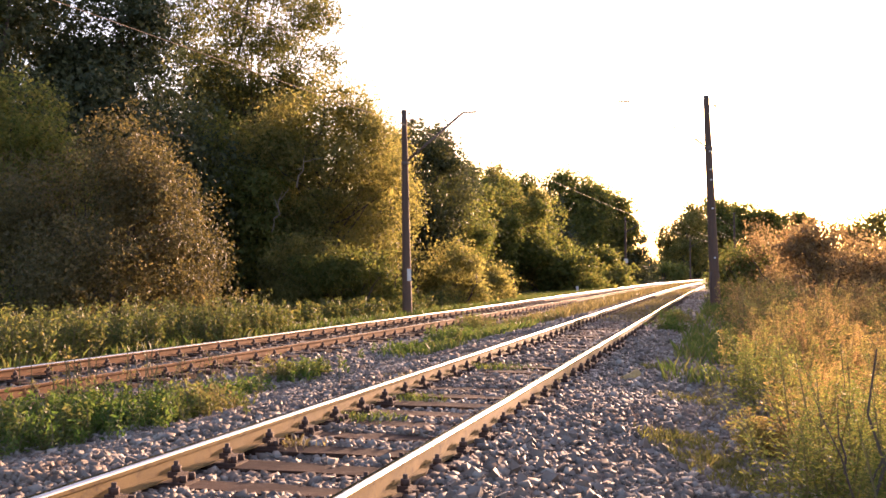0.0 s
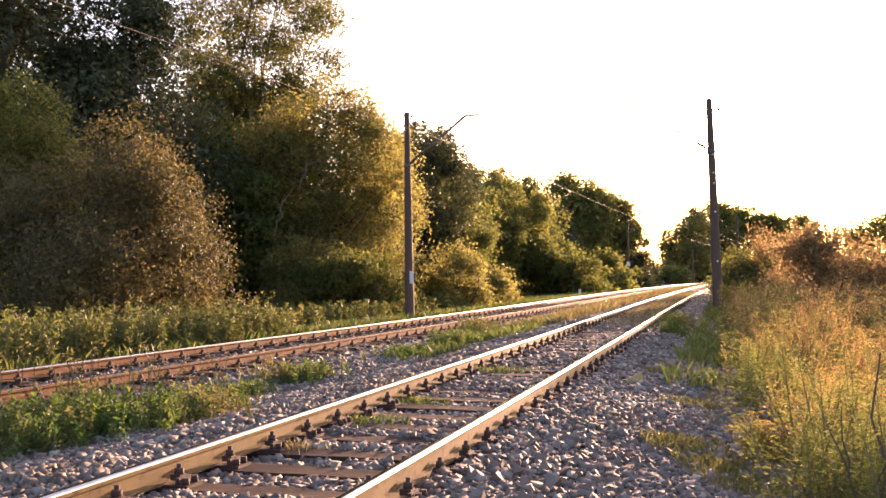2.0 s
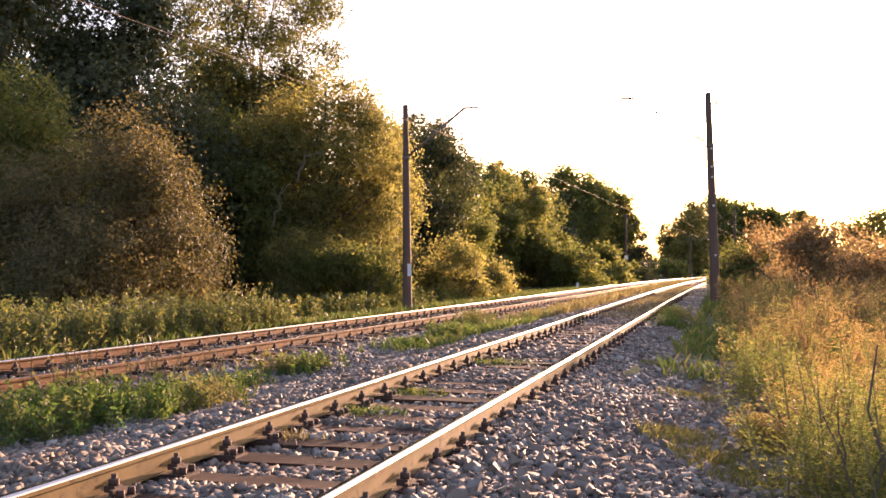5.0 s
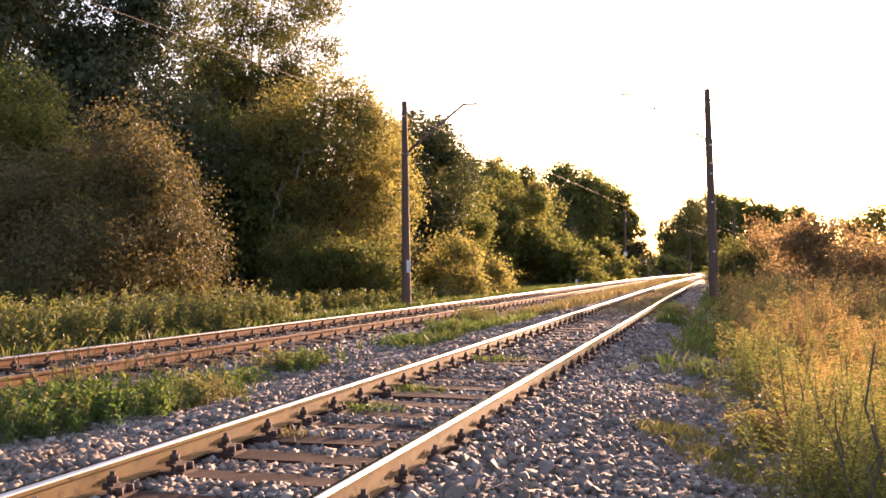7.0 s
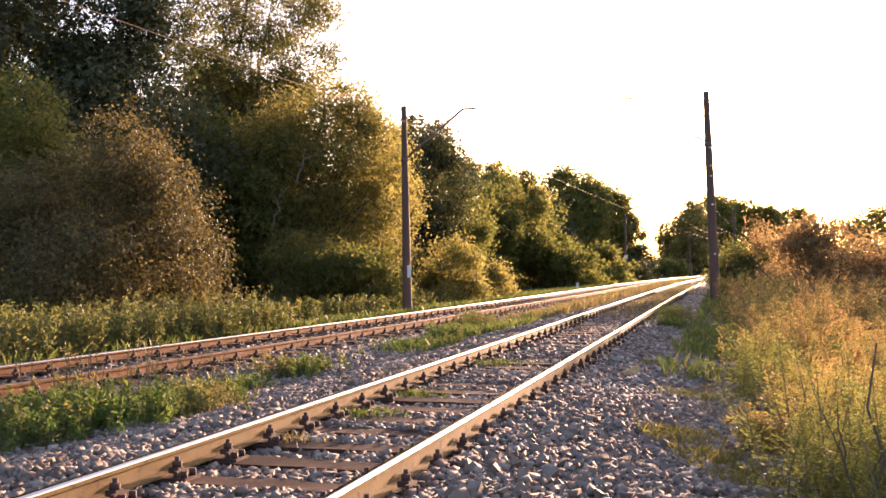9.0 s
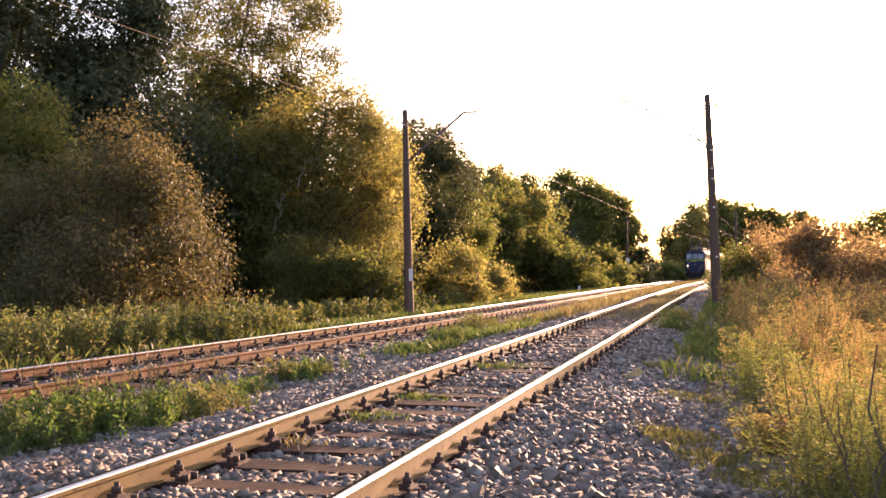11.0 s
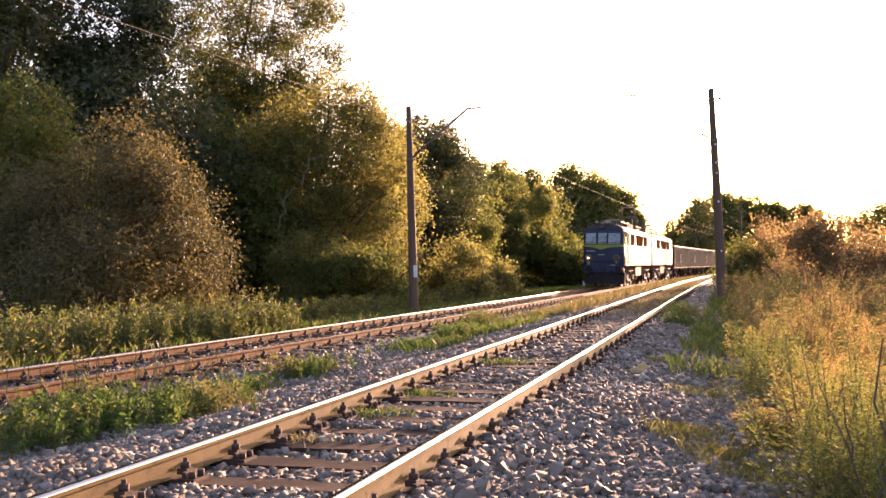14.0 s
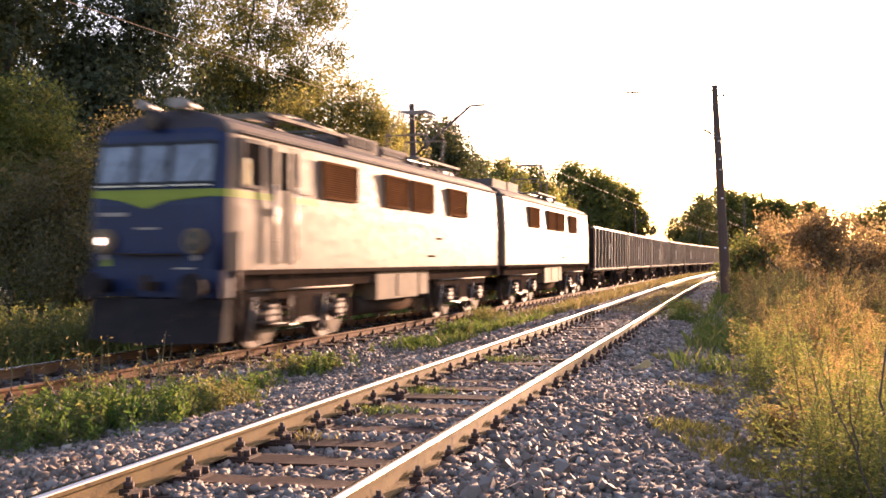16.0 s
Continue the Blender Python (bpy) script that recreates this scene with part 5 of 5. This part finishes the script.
def loco_shell(length, cab):
    """A lofted body with a rounded, raked nose, square at its coupled end."""
    prof = [(1.0, 1.28), (1.0, 1.75), (1.0, 2.30), (0.995, 2.42), (0.99, 2.54), (0.965, 3.05), (0.94, 3.42), (0.90, 3.50), (0.80, 3.62), (0.55, 3.76), (0.25, 3.83), (0, 3.845)]
    ring = prof + [(-x, z) for x, z in prof[-2::-1]]
    if cab:
        secs = [(0.0, 0.86), (0.04, 0.93), (0.13, 0.98), (0.4, 1.0), (0.9, 1.0), (3.2, 1.0), (length - 0.12, 1.0), (length, 0.97)]
    else:
        secs = [(0.0, 0.97), (0.12, 1.0), (3.2, 1.0), (length - 0.12, 1.0), (length, 0.97)]
    bm, rows = bmesh.new(), []
    for y, k in secs:
        row = []
        for x, z in ring:
            rake = max(0, z - 2.35) * 0.17 * max(0, 1 - y / 0.9) if cab else 0
            dome = max(0, z - 3.45) * (0.75 if cab else 0.25) * max(0, 1 - y / 0.9)
            row.append(bm.verts.new((x * HW * k + SIDE, y + rake + dome, z)))
        rows.append(row)
    n = len(ring)
    for j, (a, b) in enumerate(zip(rows, rows[1:])):
        for i in range(n - 1):
            f = bm.faces.new((a[i], b[i], b[i + 1], a[i + 1]))
            z = (ring[i][1] + ring[i + 1][1]) / 2
            nose = cab and j < 2
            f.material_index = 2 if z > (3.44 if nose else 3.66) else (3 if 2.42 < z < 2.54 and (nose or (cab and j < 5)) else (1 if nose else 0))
            f.smooth = nose or z > 3.44
        bm.faces.new((a[0], a[-1], b[-1], b[0]))
    for row, mi in ((rows[0], 1 if cab else 0), (rows[-1][::-1], 0)):
        for i in range(n // 2):
            q = [row[i], row[i + 1], row[n - 2 - i], row[n - 1 - i]]
            q = [v for k, v in enumerate(q) if v not in q[:k]]
            if len(q) > 2:
                z = (ring[i][1] + ring[i + 1][1]) / 2
                f = bm.faces.new(q)
                f.material_index = (2 if z > 3.47 else 3 if 2.42 < z < 2.54 else 1) if mi else (2 if z > 3.44 else 0)
    bmesh.ops.recalc_face_normals(bm, faces=bm.faces)
    return bm


def frame_bars(bm, x0, x1, z0, z1, y, w, d):
    for b in ((x0 - w, x1 + w, z1, z1 + w), (x0 - w, x1 + w, z0 - w, z0), (x0 - w, x0, z0, z1), (x1, x1 + w, z0, z1)):
        box(bm, b[0], b[1], y - d, y + d, b[2], b[3])


def nose_y(z):
    return max(0, z - 2.35) * 0.17


def pantograph(top, shift, up):
    """A diamond of tubes on four insulators; shift moves it along the roof, up is the head's height."""
    for x, y in ((-0.7, 1.6), (0.6, 1.6), (-0.7, 4.4), (0.6, 4.4)):
        bm = bmesh.new()
        for k in range(5):
            tube(bm, (x, y + shift, 3.72 + k * 0.05), (x, y + shift, 3.755 + k * 0.05), 0.085, 0.06, seg=10)
        part("insulator", bm, M["clip_iron"], top, "ribbed brown insulator")
    bm = bmesh.new()
    for x in (-0.705, 0.605):
        box(bm, x - 0.045, x + 0.045, 1.4 + shift, 4.6 + shift, 3.95, 4.01)
    for y in (1.5, 4.5):
        box(bm, -0.66, 0.56, y - 0.04 + shift, y + 0.04 + shift, 3.955, 4.005)
    pan = part("pantograph_base", bm, M["rib"], top, "steel pantograph frame")
    reach = 1.25 if up < 0.5 else 0.72
    for x in (-0.6, 0.5):
        for q in (-1, 1):
            knee = (x, 3.0 + q * reach + shift, 4.02 + up * 0.5)
            part("lower_arm", tubed((x, 3.0 + q * 0.45 + shift, 4.0), knee, 0.034, seg=6), M["rib"], pan)
            part("upper_arm", tubed(knee, (x * 0.7, 3.0 + shift, 4.04 + up), 0.026, seg=6), M["rib"], pan)
    for q in (-1, 1):
        part("knee_bar", tubed((-0.6, 3.0 + q * reach + shift, 4.02 + up * 0.5), (0.5, 3.0 + q * reach + shift, 4.02 + up * 0.5), 0.024, seg=6), M["rib"], pan)
        y = 3.0 + q * 0.17 + shift
        bm = tubed((-0.42, y, 4.07 + up), (0.32, y, 4.07 + up), 0.032, seg=6)
        tube(bm, (-0.42, y, 4.07 + up), (-0.58, y, 3.96 + up), 0.026, seg=6)
        tube(bm, (0.32, y, 4.07 + up), (0.48, y, 3.96 + up), 0.026, seg=6)
        part("collector", bm, M["rim"], pan, "pale collector strip with bent horns")


def loco_section(cab, length=15.2):
    top = tagged(new("locomotive"), "blue electric locomotive with lime stripe, side painted pale for sunlight" if cab else "rear half of a blue electric locomotive with raised pantograph", "locomotive", "train vehicles")
    body = part("body", loco_shell(length, cab), [M["loco_side_sunlit"], M["loco_blue"], M["loco_roof"], M["loco_stripe"]], top)
    X = HW + SIDE
    # grilles on the side, by where they begin and end
    for y0, y1 in ((3.4, 4.85), (6.4, 7.67), (8.05, 9.37), (10.65, 12.05)):
        bm = bmesh.new()
        for a, b, c, d in ((y0 - 0.05, y1 + 0.05, 3.22, 3.27), (y0 - 0.05, y1 + 0.05, 2.58, 2.63), (y0 - 0.05, y0, 2.63, 3.22), (y1, y1 + 0.05, 2.63, 3.22)):
            box(bm, X - 0.10, X + 0.028, a, b, c, d)
        g = part("grille", bm, M["louvre"], top, "slatted brown ventilation grille")
        part("backing", boxed(X - 0.09, X - 0.012, y0, y1, 2.63, 3.22), M["louvre"], g)
        for k in range(14):
            bm = bmesh.new()
            z = 2.645 + k * 0.0415
            vs = [bm.verts.new(p) for p in ((X - 0.012, y0, z + 0.02), (X + 0.02, y0, z), (X + 0.02, y1, z), (X - 0.012, y1, z + 0.02), (X - 0.012, y0, z + 0.03), (X + 0.02, y0, z + 0.010), (X + 0.02, y1, z + 0.010), (X - 0.012, y1, z + 0.03))]
            for f in ((3, 2, 1, 0), (4, 5, 6, 7), (0, 1, 5, 4), (1, 2, 6, 5), (2, 3, 7, 6), (3, 0, 4, 7)):
                bm.faces.new([vs[i] for i in f])
            part("slat", bm, M["louvre"], g)
    for s in (-1, 1):
        part("gutter", boxed(s * HW * 0.945 + SIDE - 0.03, s * HW * 0.945 + SIDE + 0.03, 0.55 if cab else 0.1, length - 0.1, 3.44, 3.485), M["loco_roof"], top, "dark rain gutter")
        part("sill", boxed(s * HW + SIDE - 0.03, s * HW + SIDE + 0.015, 0.3, length - 0.05, 1.22, 1.30), M["grime"], top)
    if cab:
        # windscreen in three panes
        for x0, x1 in ((-1.06, -0.44), (-0.33, 0.18), (0.29, 1.0)):
            bm = bmesh.new()
            z0, z1 = 2.66, 3.24
            vs = [bm.verts.new((x + SIDE, nose_y(z) - d, z)) for d in (0.012, -0.02) for x, z in ((x0, z0), (x1, z0), (x1, z1), (x0, z1))]
            for f in ((0, 1, 2, 3), (7, 6, 5, 4), (0, 4, 5, 1), (1, 5, 6, 2), (2, 6, 7, 3), (3, 7, 4, 0)):
                bm.faces.new([vs[i] for i in f])
            w = part("windscreen", bm, M["pane"], top, "grey reflecting windscreen pane")
            bm = bmesh.new()
            for a, b, c, d in ((x0 - 0.045, x1 + 0.045, z1, z1 + 0.05), (x0 - 0.045, x1 + 0.045, z0 - 0.05, z0), (x0 - 0.045, x0, z0, z1), (x1, x1 + 0.045, z0, z1)):
                vs = [bm.verts.new((x + SIDE, nose_y(z) - e, z)) for e in (0.03, -0.03) for x, z in ((a, c), (b, c), (b, d), (a, d))]
                for f in ((0, 1, 2, 3), (7, 6, 5, 4), (0, 4, 5, 1), (1, 5, 6, 2), (2, 6, 7, 3), (3, 7, 4, 0)):
                    bm.faces.new([vs[i] for i in f])
            part("frame", bm, M["rubber"], w)
            part("wiper", tubed(((x0 + x1) / 2 + SIDE, nose_y(2.62) - 0.04, 2.62), ((x0 + x1) / 2 + SIDE + 0.22, nose_y(3.0) - 0.05, 3.0), 0.012, seg=5), M["rubber"], w)
            part("ledge", boxed(x0 + SIDE, x1 + SIDE, -0.03, 0.06, 2.585, 2.605), M["chrome"], w)
        # the stripe dips to a point below the middle pane
        bm = bmesh.new()
        vs = [bm.verts.new((x + SIDE, y, z)) for y in (-0.012, 0.02) for x, z in ((-1.02, 2.43), (-0.55, 2.36), (-0.15, 2.24), (0.25, 2.36), (1.02, 2.43))]
        bm.faces.new(vs[:5])
        bm.faces.new(vs[:4:-1])
        for i in range(5):
            bm.faces.new((vs[i], vs[5 + i], vs[5 + (i + 1) % 5], vs[(i + 1) % 5]))
        bmesh.ops.recalc_face_normals(bm, faces=bm.faces)
        part("stripe_point", bm, M["loco_stripe"], top, "lime-yellow pointed stripe")
        for x, lit in ((-0.88, True), (0.78, False)):
            bm = bmesh.new()
            tube(bm, (x + SIDE, 0.05, 1.74), (x + SIDE, -0.10, 1.74), 0.205, 0.195, seg=24)
            lamp = part("headlight", bm, M["dusty"], top, "round headlight in a raised ring")
            part("reflector", tubed((x + SIDE, -0.09, 1.74), (x + SIDE, -0.115, 1.74), 0.155, seg=24), M["lens"] if lit else M["dark_glass"], lamp)
            part("bulb", tubed((x + SIDE, -0.10, 1.74), (x + SIDE, -0.13, 1.74), 0.06 if lit else 0.05, seg=16), M["glow"] if lit else M["lens"], lamp, "lit warm lamp" if lit else "unlit lamp")
        bm = tubed((-0.1 + SIDE, 0.28, 3.66), (-0.1 + SIDE, 0.05, 3.62), 0.15, 0.15, seg=20)
        lamp = part("roof_headlight", bm, M["loco_roof"], top, "round headlight on the roof's edge")
        part("reflector", tubed((-0.1 + SIDE, 0.06, 3.622), (-0.1 + SIDE, 0.03, 3.616), 0.12, seg=20), M["lens"], lamp)
        for x in (0.15, 0.3, -0.45):
            part("horn", tubed((x + SIDE, 0.75, 3.9), (x + SIDE, 0.28, 3.92), 0.03, 0.085, seg=12), M["rim"], top, "pale signal horn")
        # number and writing as plain bars
        for x0, x1, z, hgt in ((-1.0, -0.5, 2.13, 0.06), (-0.32, 0.08, 1.92, 0.035), (0.38, 0.72, 1.31, 0.03)):
            part("number_bar", boxed(x0 + SIDE, x1 + SIDE, -0.012, 0.02, z, z + hgt), M["rim"], top, "pale lettering bar")
        part("marker_plate", boxed(-0.94 + SIDE, -0.79 + SIDE, -0.015, 0.02, 1.35, 1.48), M["loco_stripe"], top, "small yellow square plate")
        for x in (-0.88, 0.78):
            part("step_light", tubed((x + SIDE, 0.02, 1.49), (x + SIDE, -0.05, 1.49), 0.05, seg=12), M["rim"], top)
        part("handrail", tubed((-0.6 + SIDE, -0.06, 1.56), (0.5 + SIDE, -0.06, 1.56), 0.018, seg=6), M["loco_blue"], top)
        part("front_step", boxed(-0.65 + SIDE, 0.55 + SIDE, -0.12, 0.05, 1.53, 1.55), M["grime"], top)
        # buffer beam, buffers, hook, hoses, plough
        part("buffer_beam", boxed(-1.25, 1.12, -0.02, 0.30, 0.88, 1.30), M["loco_blue"], top, bevel=0.02)
        for x in (-0.875, 0.875):
            bm = tubed((x, -0.02, 1.05), (x, -0.42, 1.05), 0.11, seg=14)
            tube(bm, (x, -0.42, 1.05), (x, -0.47, 1.05), 0.22, 0.21, seg=20)
            part("buffer", bm, M["dark_steel"], top, "round steel buffer")
        bm = box(bmesh.new(), -0.05, 0.05, -0.32, 0, 0.98, 1.12)
        box(bm, -0.05, 0.05, -0.38, -0.3, 1.0, 1.22)
        part("coupling_hook", bm, M["grime"], top)
        for x in (-0.45, 0.42):
            part("brake_hose", tubed((x, -0.06, 1.0), (x + 0.08, -0.2, 0.55), 0.025, seg=6), M["rubber"], top)
        bm = bmesh.new()
        vs = [bm.verts.new(p) for p in ((-1.22, -0.02, 0.86), (0, -0.25, 0.86), (1.22, -0.02, 0.86), (1.2, -0.12, 0.22), (0, -0.42, 0.18), (-1.2, -0.12, 0.22), (-1.22, 0.1, 0.86), (1.22, 0.1, 0.86), (1.2, 0.1, 0.22), (-1.2, 0.1, 0.22))]
        for f in ((0, 1, 4, 5), (1, 2, 3, 4), (2, 7, 8, 3), (6, 0, 5, 9), (0, 6, 7, 2, 1), (5, 4, 3, 8, 9), (6, 9, 8, 7)):
            bm.faces.new([vs[i] for i in f])
        part("plough", bm, M["dark_steel"], top, "dark sheet-metal rail guard")
        # cab side: window, door, grab rails, steps
        bm = bmesh.new()
        for a, b, c, d in ((0.54, 1.18, 3.30, 3.36), (0.54, 1.18, 2.58, 2.64), (0.54, 0.60, 2.64, 3.30), (1.12, 1.18, 2.64, 3.30)):
            box(bm, X - 0.12, X + 0.015, a, b, c, d)
        w = part("side_window", bm, M["hood"], top, "half-open cab side window")
        part("backing", boxed(X - 0.075, X + 0.007, 0.60, 1.12, 2.64, 3.30), M["cab_shade"], w, "black sheet painted as the unlit cab inside")
        part("pane", boxed(X - 0.005, X + 0.012, 0.60, 0.72, 2.64, 3.05), M["pane"], w)
        bm = bmesh.new()
        box(bm, X - 0.02, X + 0.012, 1.55, 2.15, 1.42, 3.34)
        d = part("cab_door", bm, M["loco_side_sunlit"], top, bevel=0.01)
        part("door_window", boxed(X - 0.07, X + 0.018, 1.70, 2.03, 2.62, 3.26), M["cab_shade"], d)
        for y in (1.52, 2.16):
            part("door_seam", boxed(X - 0.05, X + 0.016, y, y + 0.018, 1.38, 3.36), M["grime"], d)
        part("door_handle", tubed((X + 0.04, 1.62, 2.2), (X + 0.04, 1.62, 2.32), 0.018, seg=6), M["chrome"], d)
        for y in (1.48, 2.24):
            part("grab_rail", tubed((X + 0.06, y, 1.45), (X + 0.06, y, 2.7), 0.018, seg=6), M["chrome"], top, "bright vertical grab rail")
        for z in (0.35, 0.65, 0.95):
            part("cab_step", boxed(X - 0.25, X + 0.03, 1.55, 2.1, z, z + 0.03), M["grime"], top)
        for y in (1.55, 2.1):
            part("step_hanger", boxed(X - 0.03, X, y - 0.02, y + 0.02, 0.33, 1.28), M["grime"], top)
        part("corner_post", tubed((X + 0.01, 0.42, 0.45), (X + 0.01, 0.42, 1.9), 0.02, seg=6), M["wheel_steel"], top)
        part("side_panel", boxed(X - 0.02, X + 0.008, 2.4, 2.9, 2.6, 3.34), M["loco_side_sunlit"], top, bevel=0.005)
    # writing on the side as plain bars
    for y, z, w in ((9.0, 1.52, 0.55), (9.6, 1.95, 0.5)):
        part("lettering_bar", boxed(X - 0.01, X + 0.004, y, y + w, z, z + 0.05), M["grime"], top, "dark lettering bar")
    # roof gear
    bm = bmesh.new()
    for y0, y1, w, h in (((5.75, 7.4, 0.62, 0.26), (7.7, 9.4, 0.6, 0.2)) if cab else ((0.9, 2.6, 0.62, 0.2), (2.9, 4.3, 0.6, 0.24))):
        box(bm, -w + SIDE, w + SIDE, y0, y1, 3.72, 3.84 + h)
    hood = part("roof_hood", bm, M["hood"], top, "grey ribbed roof hood", 0.03)
    for k in range(7 if cab else 0):
        part("vent", boxed(0.6 + SIDE, 0.64 + SIDE, 5.85 + k * 0.2, 5.97 + k * 0.2, 3.86, 4.05), M["loco_roof"], hood)
    for k in range(5 if cab else 0):
        part("vent", boxed(0.585 + SIDE, 0.62 + SIDE, 7.85 + k * 0.32, 8.05 + k * 0.32, 3.86, 3.98), M["loco_roof"], hood)
    bm = boxed(-0.5 + SIDE, 0.5 + SIDE, 9.7, 13.5, 3.74, 3.9)
    deck = part("roof_deck", bm, M["loco_roof"], top, "", 0.02)
    for k in range(6):
        part("vent", boxed(0.5 + SIDE, 0.53 + SIDE, 9.9 + k * 0.6, 10.2 + k * 0.6, 3.8, 3.87), M["rim"], deck)
    part("busbar", tubed((0, 5.0, 3.98), (0.1, 12.0, 4.02), 0.02, seg=6), M["chrome"], top)
    # the leading half has one pantograph folded and one raised, the other half one raised
    for shift, up in (((0.9, 0.1), (8.4, 1.3)) if cab else ((5.6, 1.1),)):
        pantograph(top, shift, up)
    # underneath
    part("underframe", boxed(-1.1, 1.05, 0.35, length - 0.2, 0.98, 1.24), M["grime"], top)
    b = boxed(X - 0.55, X - 0.06, 6.05, 8.5, 0.62, 1.2)
    part("battery_box", b, M["dusty"], top, "pale dusty equipment box", 0.02)
    part("box_lid", boxed(X - 0.07, X - 0.045, 7.2, 8.0, 0.68, 1.15), M["dusty"], top)
    part("equipment_box", boxed(X - 0.4, X - 0.07, 8.65, 9.2, 0.66, 1.2), M["dusty"], top, "", 0.015)
    part("air_tank", tubed((0.7, 5.6, 0.5), (0.7, 8.9, 0.5), 0.2, seg=16), M["grime"], top)
    wheels = []
    for y0, y1 in ((1.5, 4.1), (10.7, 13.3)):
        bogie_frame(top, y0, y1, 0.56, True)
        wheels += [wheelset(top, y0, 0.56), wheelset(top, y1, 0.56)]
    # gangway bellows to the coupled half
    if cab:
        part("gangway", boxed(-0.55, 0.45, length - 0.02, length + 0.55, 1.3, 3.3), M["rubber"], top, "dark folded gangway bellows")
    part("end_post", boxed(X - 0.12, X - 0.02, length + 0.0, length + 0.18, 1.0, 2.9), M["grime"], top)
    return top, wheels


def goods_wagon(length=12.0):
    top = tagged(new("goods_wagon"), "dark open-topped goods wagon with ribbed sides and pale rim", "wagon", "train vehicles")
    z0, z1, w = 1.05, 2.95, HW - 0.04
    for s in (-1, 1):
        x = s * w + SIDE
        wall = part("side_wall", boxed(x - 0.03, x + 0.03, 0, length, z0, z1), M["wagon"], top)
        part("top_rim", boxed(x - 0.07, x + 0.07, -0.02, length + 0.02, z1, z1 + 0.09), M["rim"], wall, "pale worn top rim")
        part("bottom_rail", boxed(x - 0.06, x + 0.06, 0, length, z0 - 0.06, z0 + 0.04), M["rib"], wall)
        for k in range(12):
            y = 0.06 + k * (length - 0.12) / 11
            q = 0.06 if k in (0, 5, 6, 11) else 0.036
            part("rib", boxed(x + s * 0.03, x + s * 0.12, y - q, y + q, z0, z1), M["rib"], wall)
        part("door_latch", boxed(x + s * 0.03, x + s * 0.10, length * 0.3, length * 0.3 + 0.12, z0 + 0.2, z1 - 0.2), M["grime"], wall)
    for y in (0.03, length - 0.03):
        e = part("end_wall", boxed(-w + SIDE, w + SIDE, y - 0.03, y + 0.03, z0, z1), M["wagon"], top)
        for x in (-0.8, 0, 0.8):
            part("rib", boxed(x - 0.05, x + 0.05, y - 0.11, y - 0.03, z0, z1), M["wagon"], e)
    part("floor_pan", boxed(-w + SIDE, w + SIDE, 0, length, z0 - 0.12, z0 - 0.06), M["wagon"], top)
    bm = bmesh.new()
    bmesh.ops.create_grid(bm, x_segments=12, y_segments=40, size=0.5)
    rng = random.Random(2)
    for v in bm.verts:
        v.co = Vector((v.co.x * 2.4 + SIDE, (v.co.y + 0.5) * (length - 0.2) + 0.1, 2.55 + rng.uniform(-0.07, 0.07) + 0.2 * math.cos(v.co.x * 3)))
    part("load", bm, M["coal"], top, "dark bulk load")
    part("underframe", boxed(-0.4, 0.4, -0.2, length + 0.2, 0.75, 0.98), M["grime"], top)
    for y in (-0.2, length + 0.2):
        for x in (-0.875, 0.875):
            d = -1 if y < 0 else 1
            bm = tubed((x, y, 1.0), (x, y + d * 0.14, 1.0), 0.09, seg=10)
            tube(bm, (x, y + d * 0.14, 1.0), (x, y + d * 0.17, 1.0), 0.22, seg=14)
            part("buffer", bm, M["grime"], top)
    part("brake_cylinder", tubed((0.5, 5.4, 0.7), (0.5, 6.3, 0.7), 0.16, seg=12), M["grime"], top)
    part("step_plate", boxed(1.05, 1.2, 0.3, 0.7, 0.55, 0.58), M["dusty"], top)
    part("marker_panel", boxed(w + SIDE + 0.03, w + SIDE + 0.045, 5.2, 5.75, 1.5, 2.3), M["white_paint"], top, "white panel of lettering")
    wheels = []
    for y0, y1 in ((1.3, 3.1), (length - 3.1, length - 1.3)):
        bogie_frame(top, y0, y1, 0.46, False)
        wheels += [wheelset(top, y0, 0.46), wheelset(top, y1, 0.46)]
    return top, wheels


TRAIN, WHEELS = [], []
for cab, off in ((True, 0.05), (False, 16.0)):
    car, ws = loco_section(cab)
    TRAIN.append((car, off, 15.2))
    WHEELS += [(w, 0.56) for w in ws]
first, ws = goods_wagon()
for k in range(14):
    car = first if k == 0 else copy_thing(first, pose(0, 0, 0))
    TRAIN.append((car, 32.6 + 12.7 * k, 12.0))
    if k < 3:
        WHEELS += [(w, 0.46) for w in car.children if w.name.startswith("wheelset")]

LEAD, SPEED = 15.78, 22.6      # metres from the camera's level at 16 s, metres a second


def motions():
    for car, off, length in TRAIN:
        rows = []
        for i in range(65):
            t = i * 0.25
            s = LEAD + SPEED * (16 - t) + off
            x0, y0, _ = FAR.at(s + length * 0.12)
            x1, y1, _ = FAR.at(s + length * 0.88)
            a = math.atan2(x1 - x0, y1 - y0)
            rows.append((t, pose(x0 - math.sin(a) * length * 0.12, y0 - math.cos(a) * length * 0.12, FAR_Z, 0, -math.degrees(FAR_CANT), -math.degrees(a))))
        walk(car, rows)
    for w, r in WHEELS:
        place = w.location.copy()
        walk(w, [(i / 30, pose(*place, math.degrees(SPEED * i / 30 / r) % 360)) for i in range(481)])


motions()
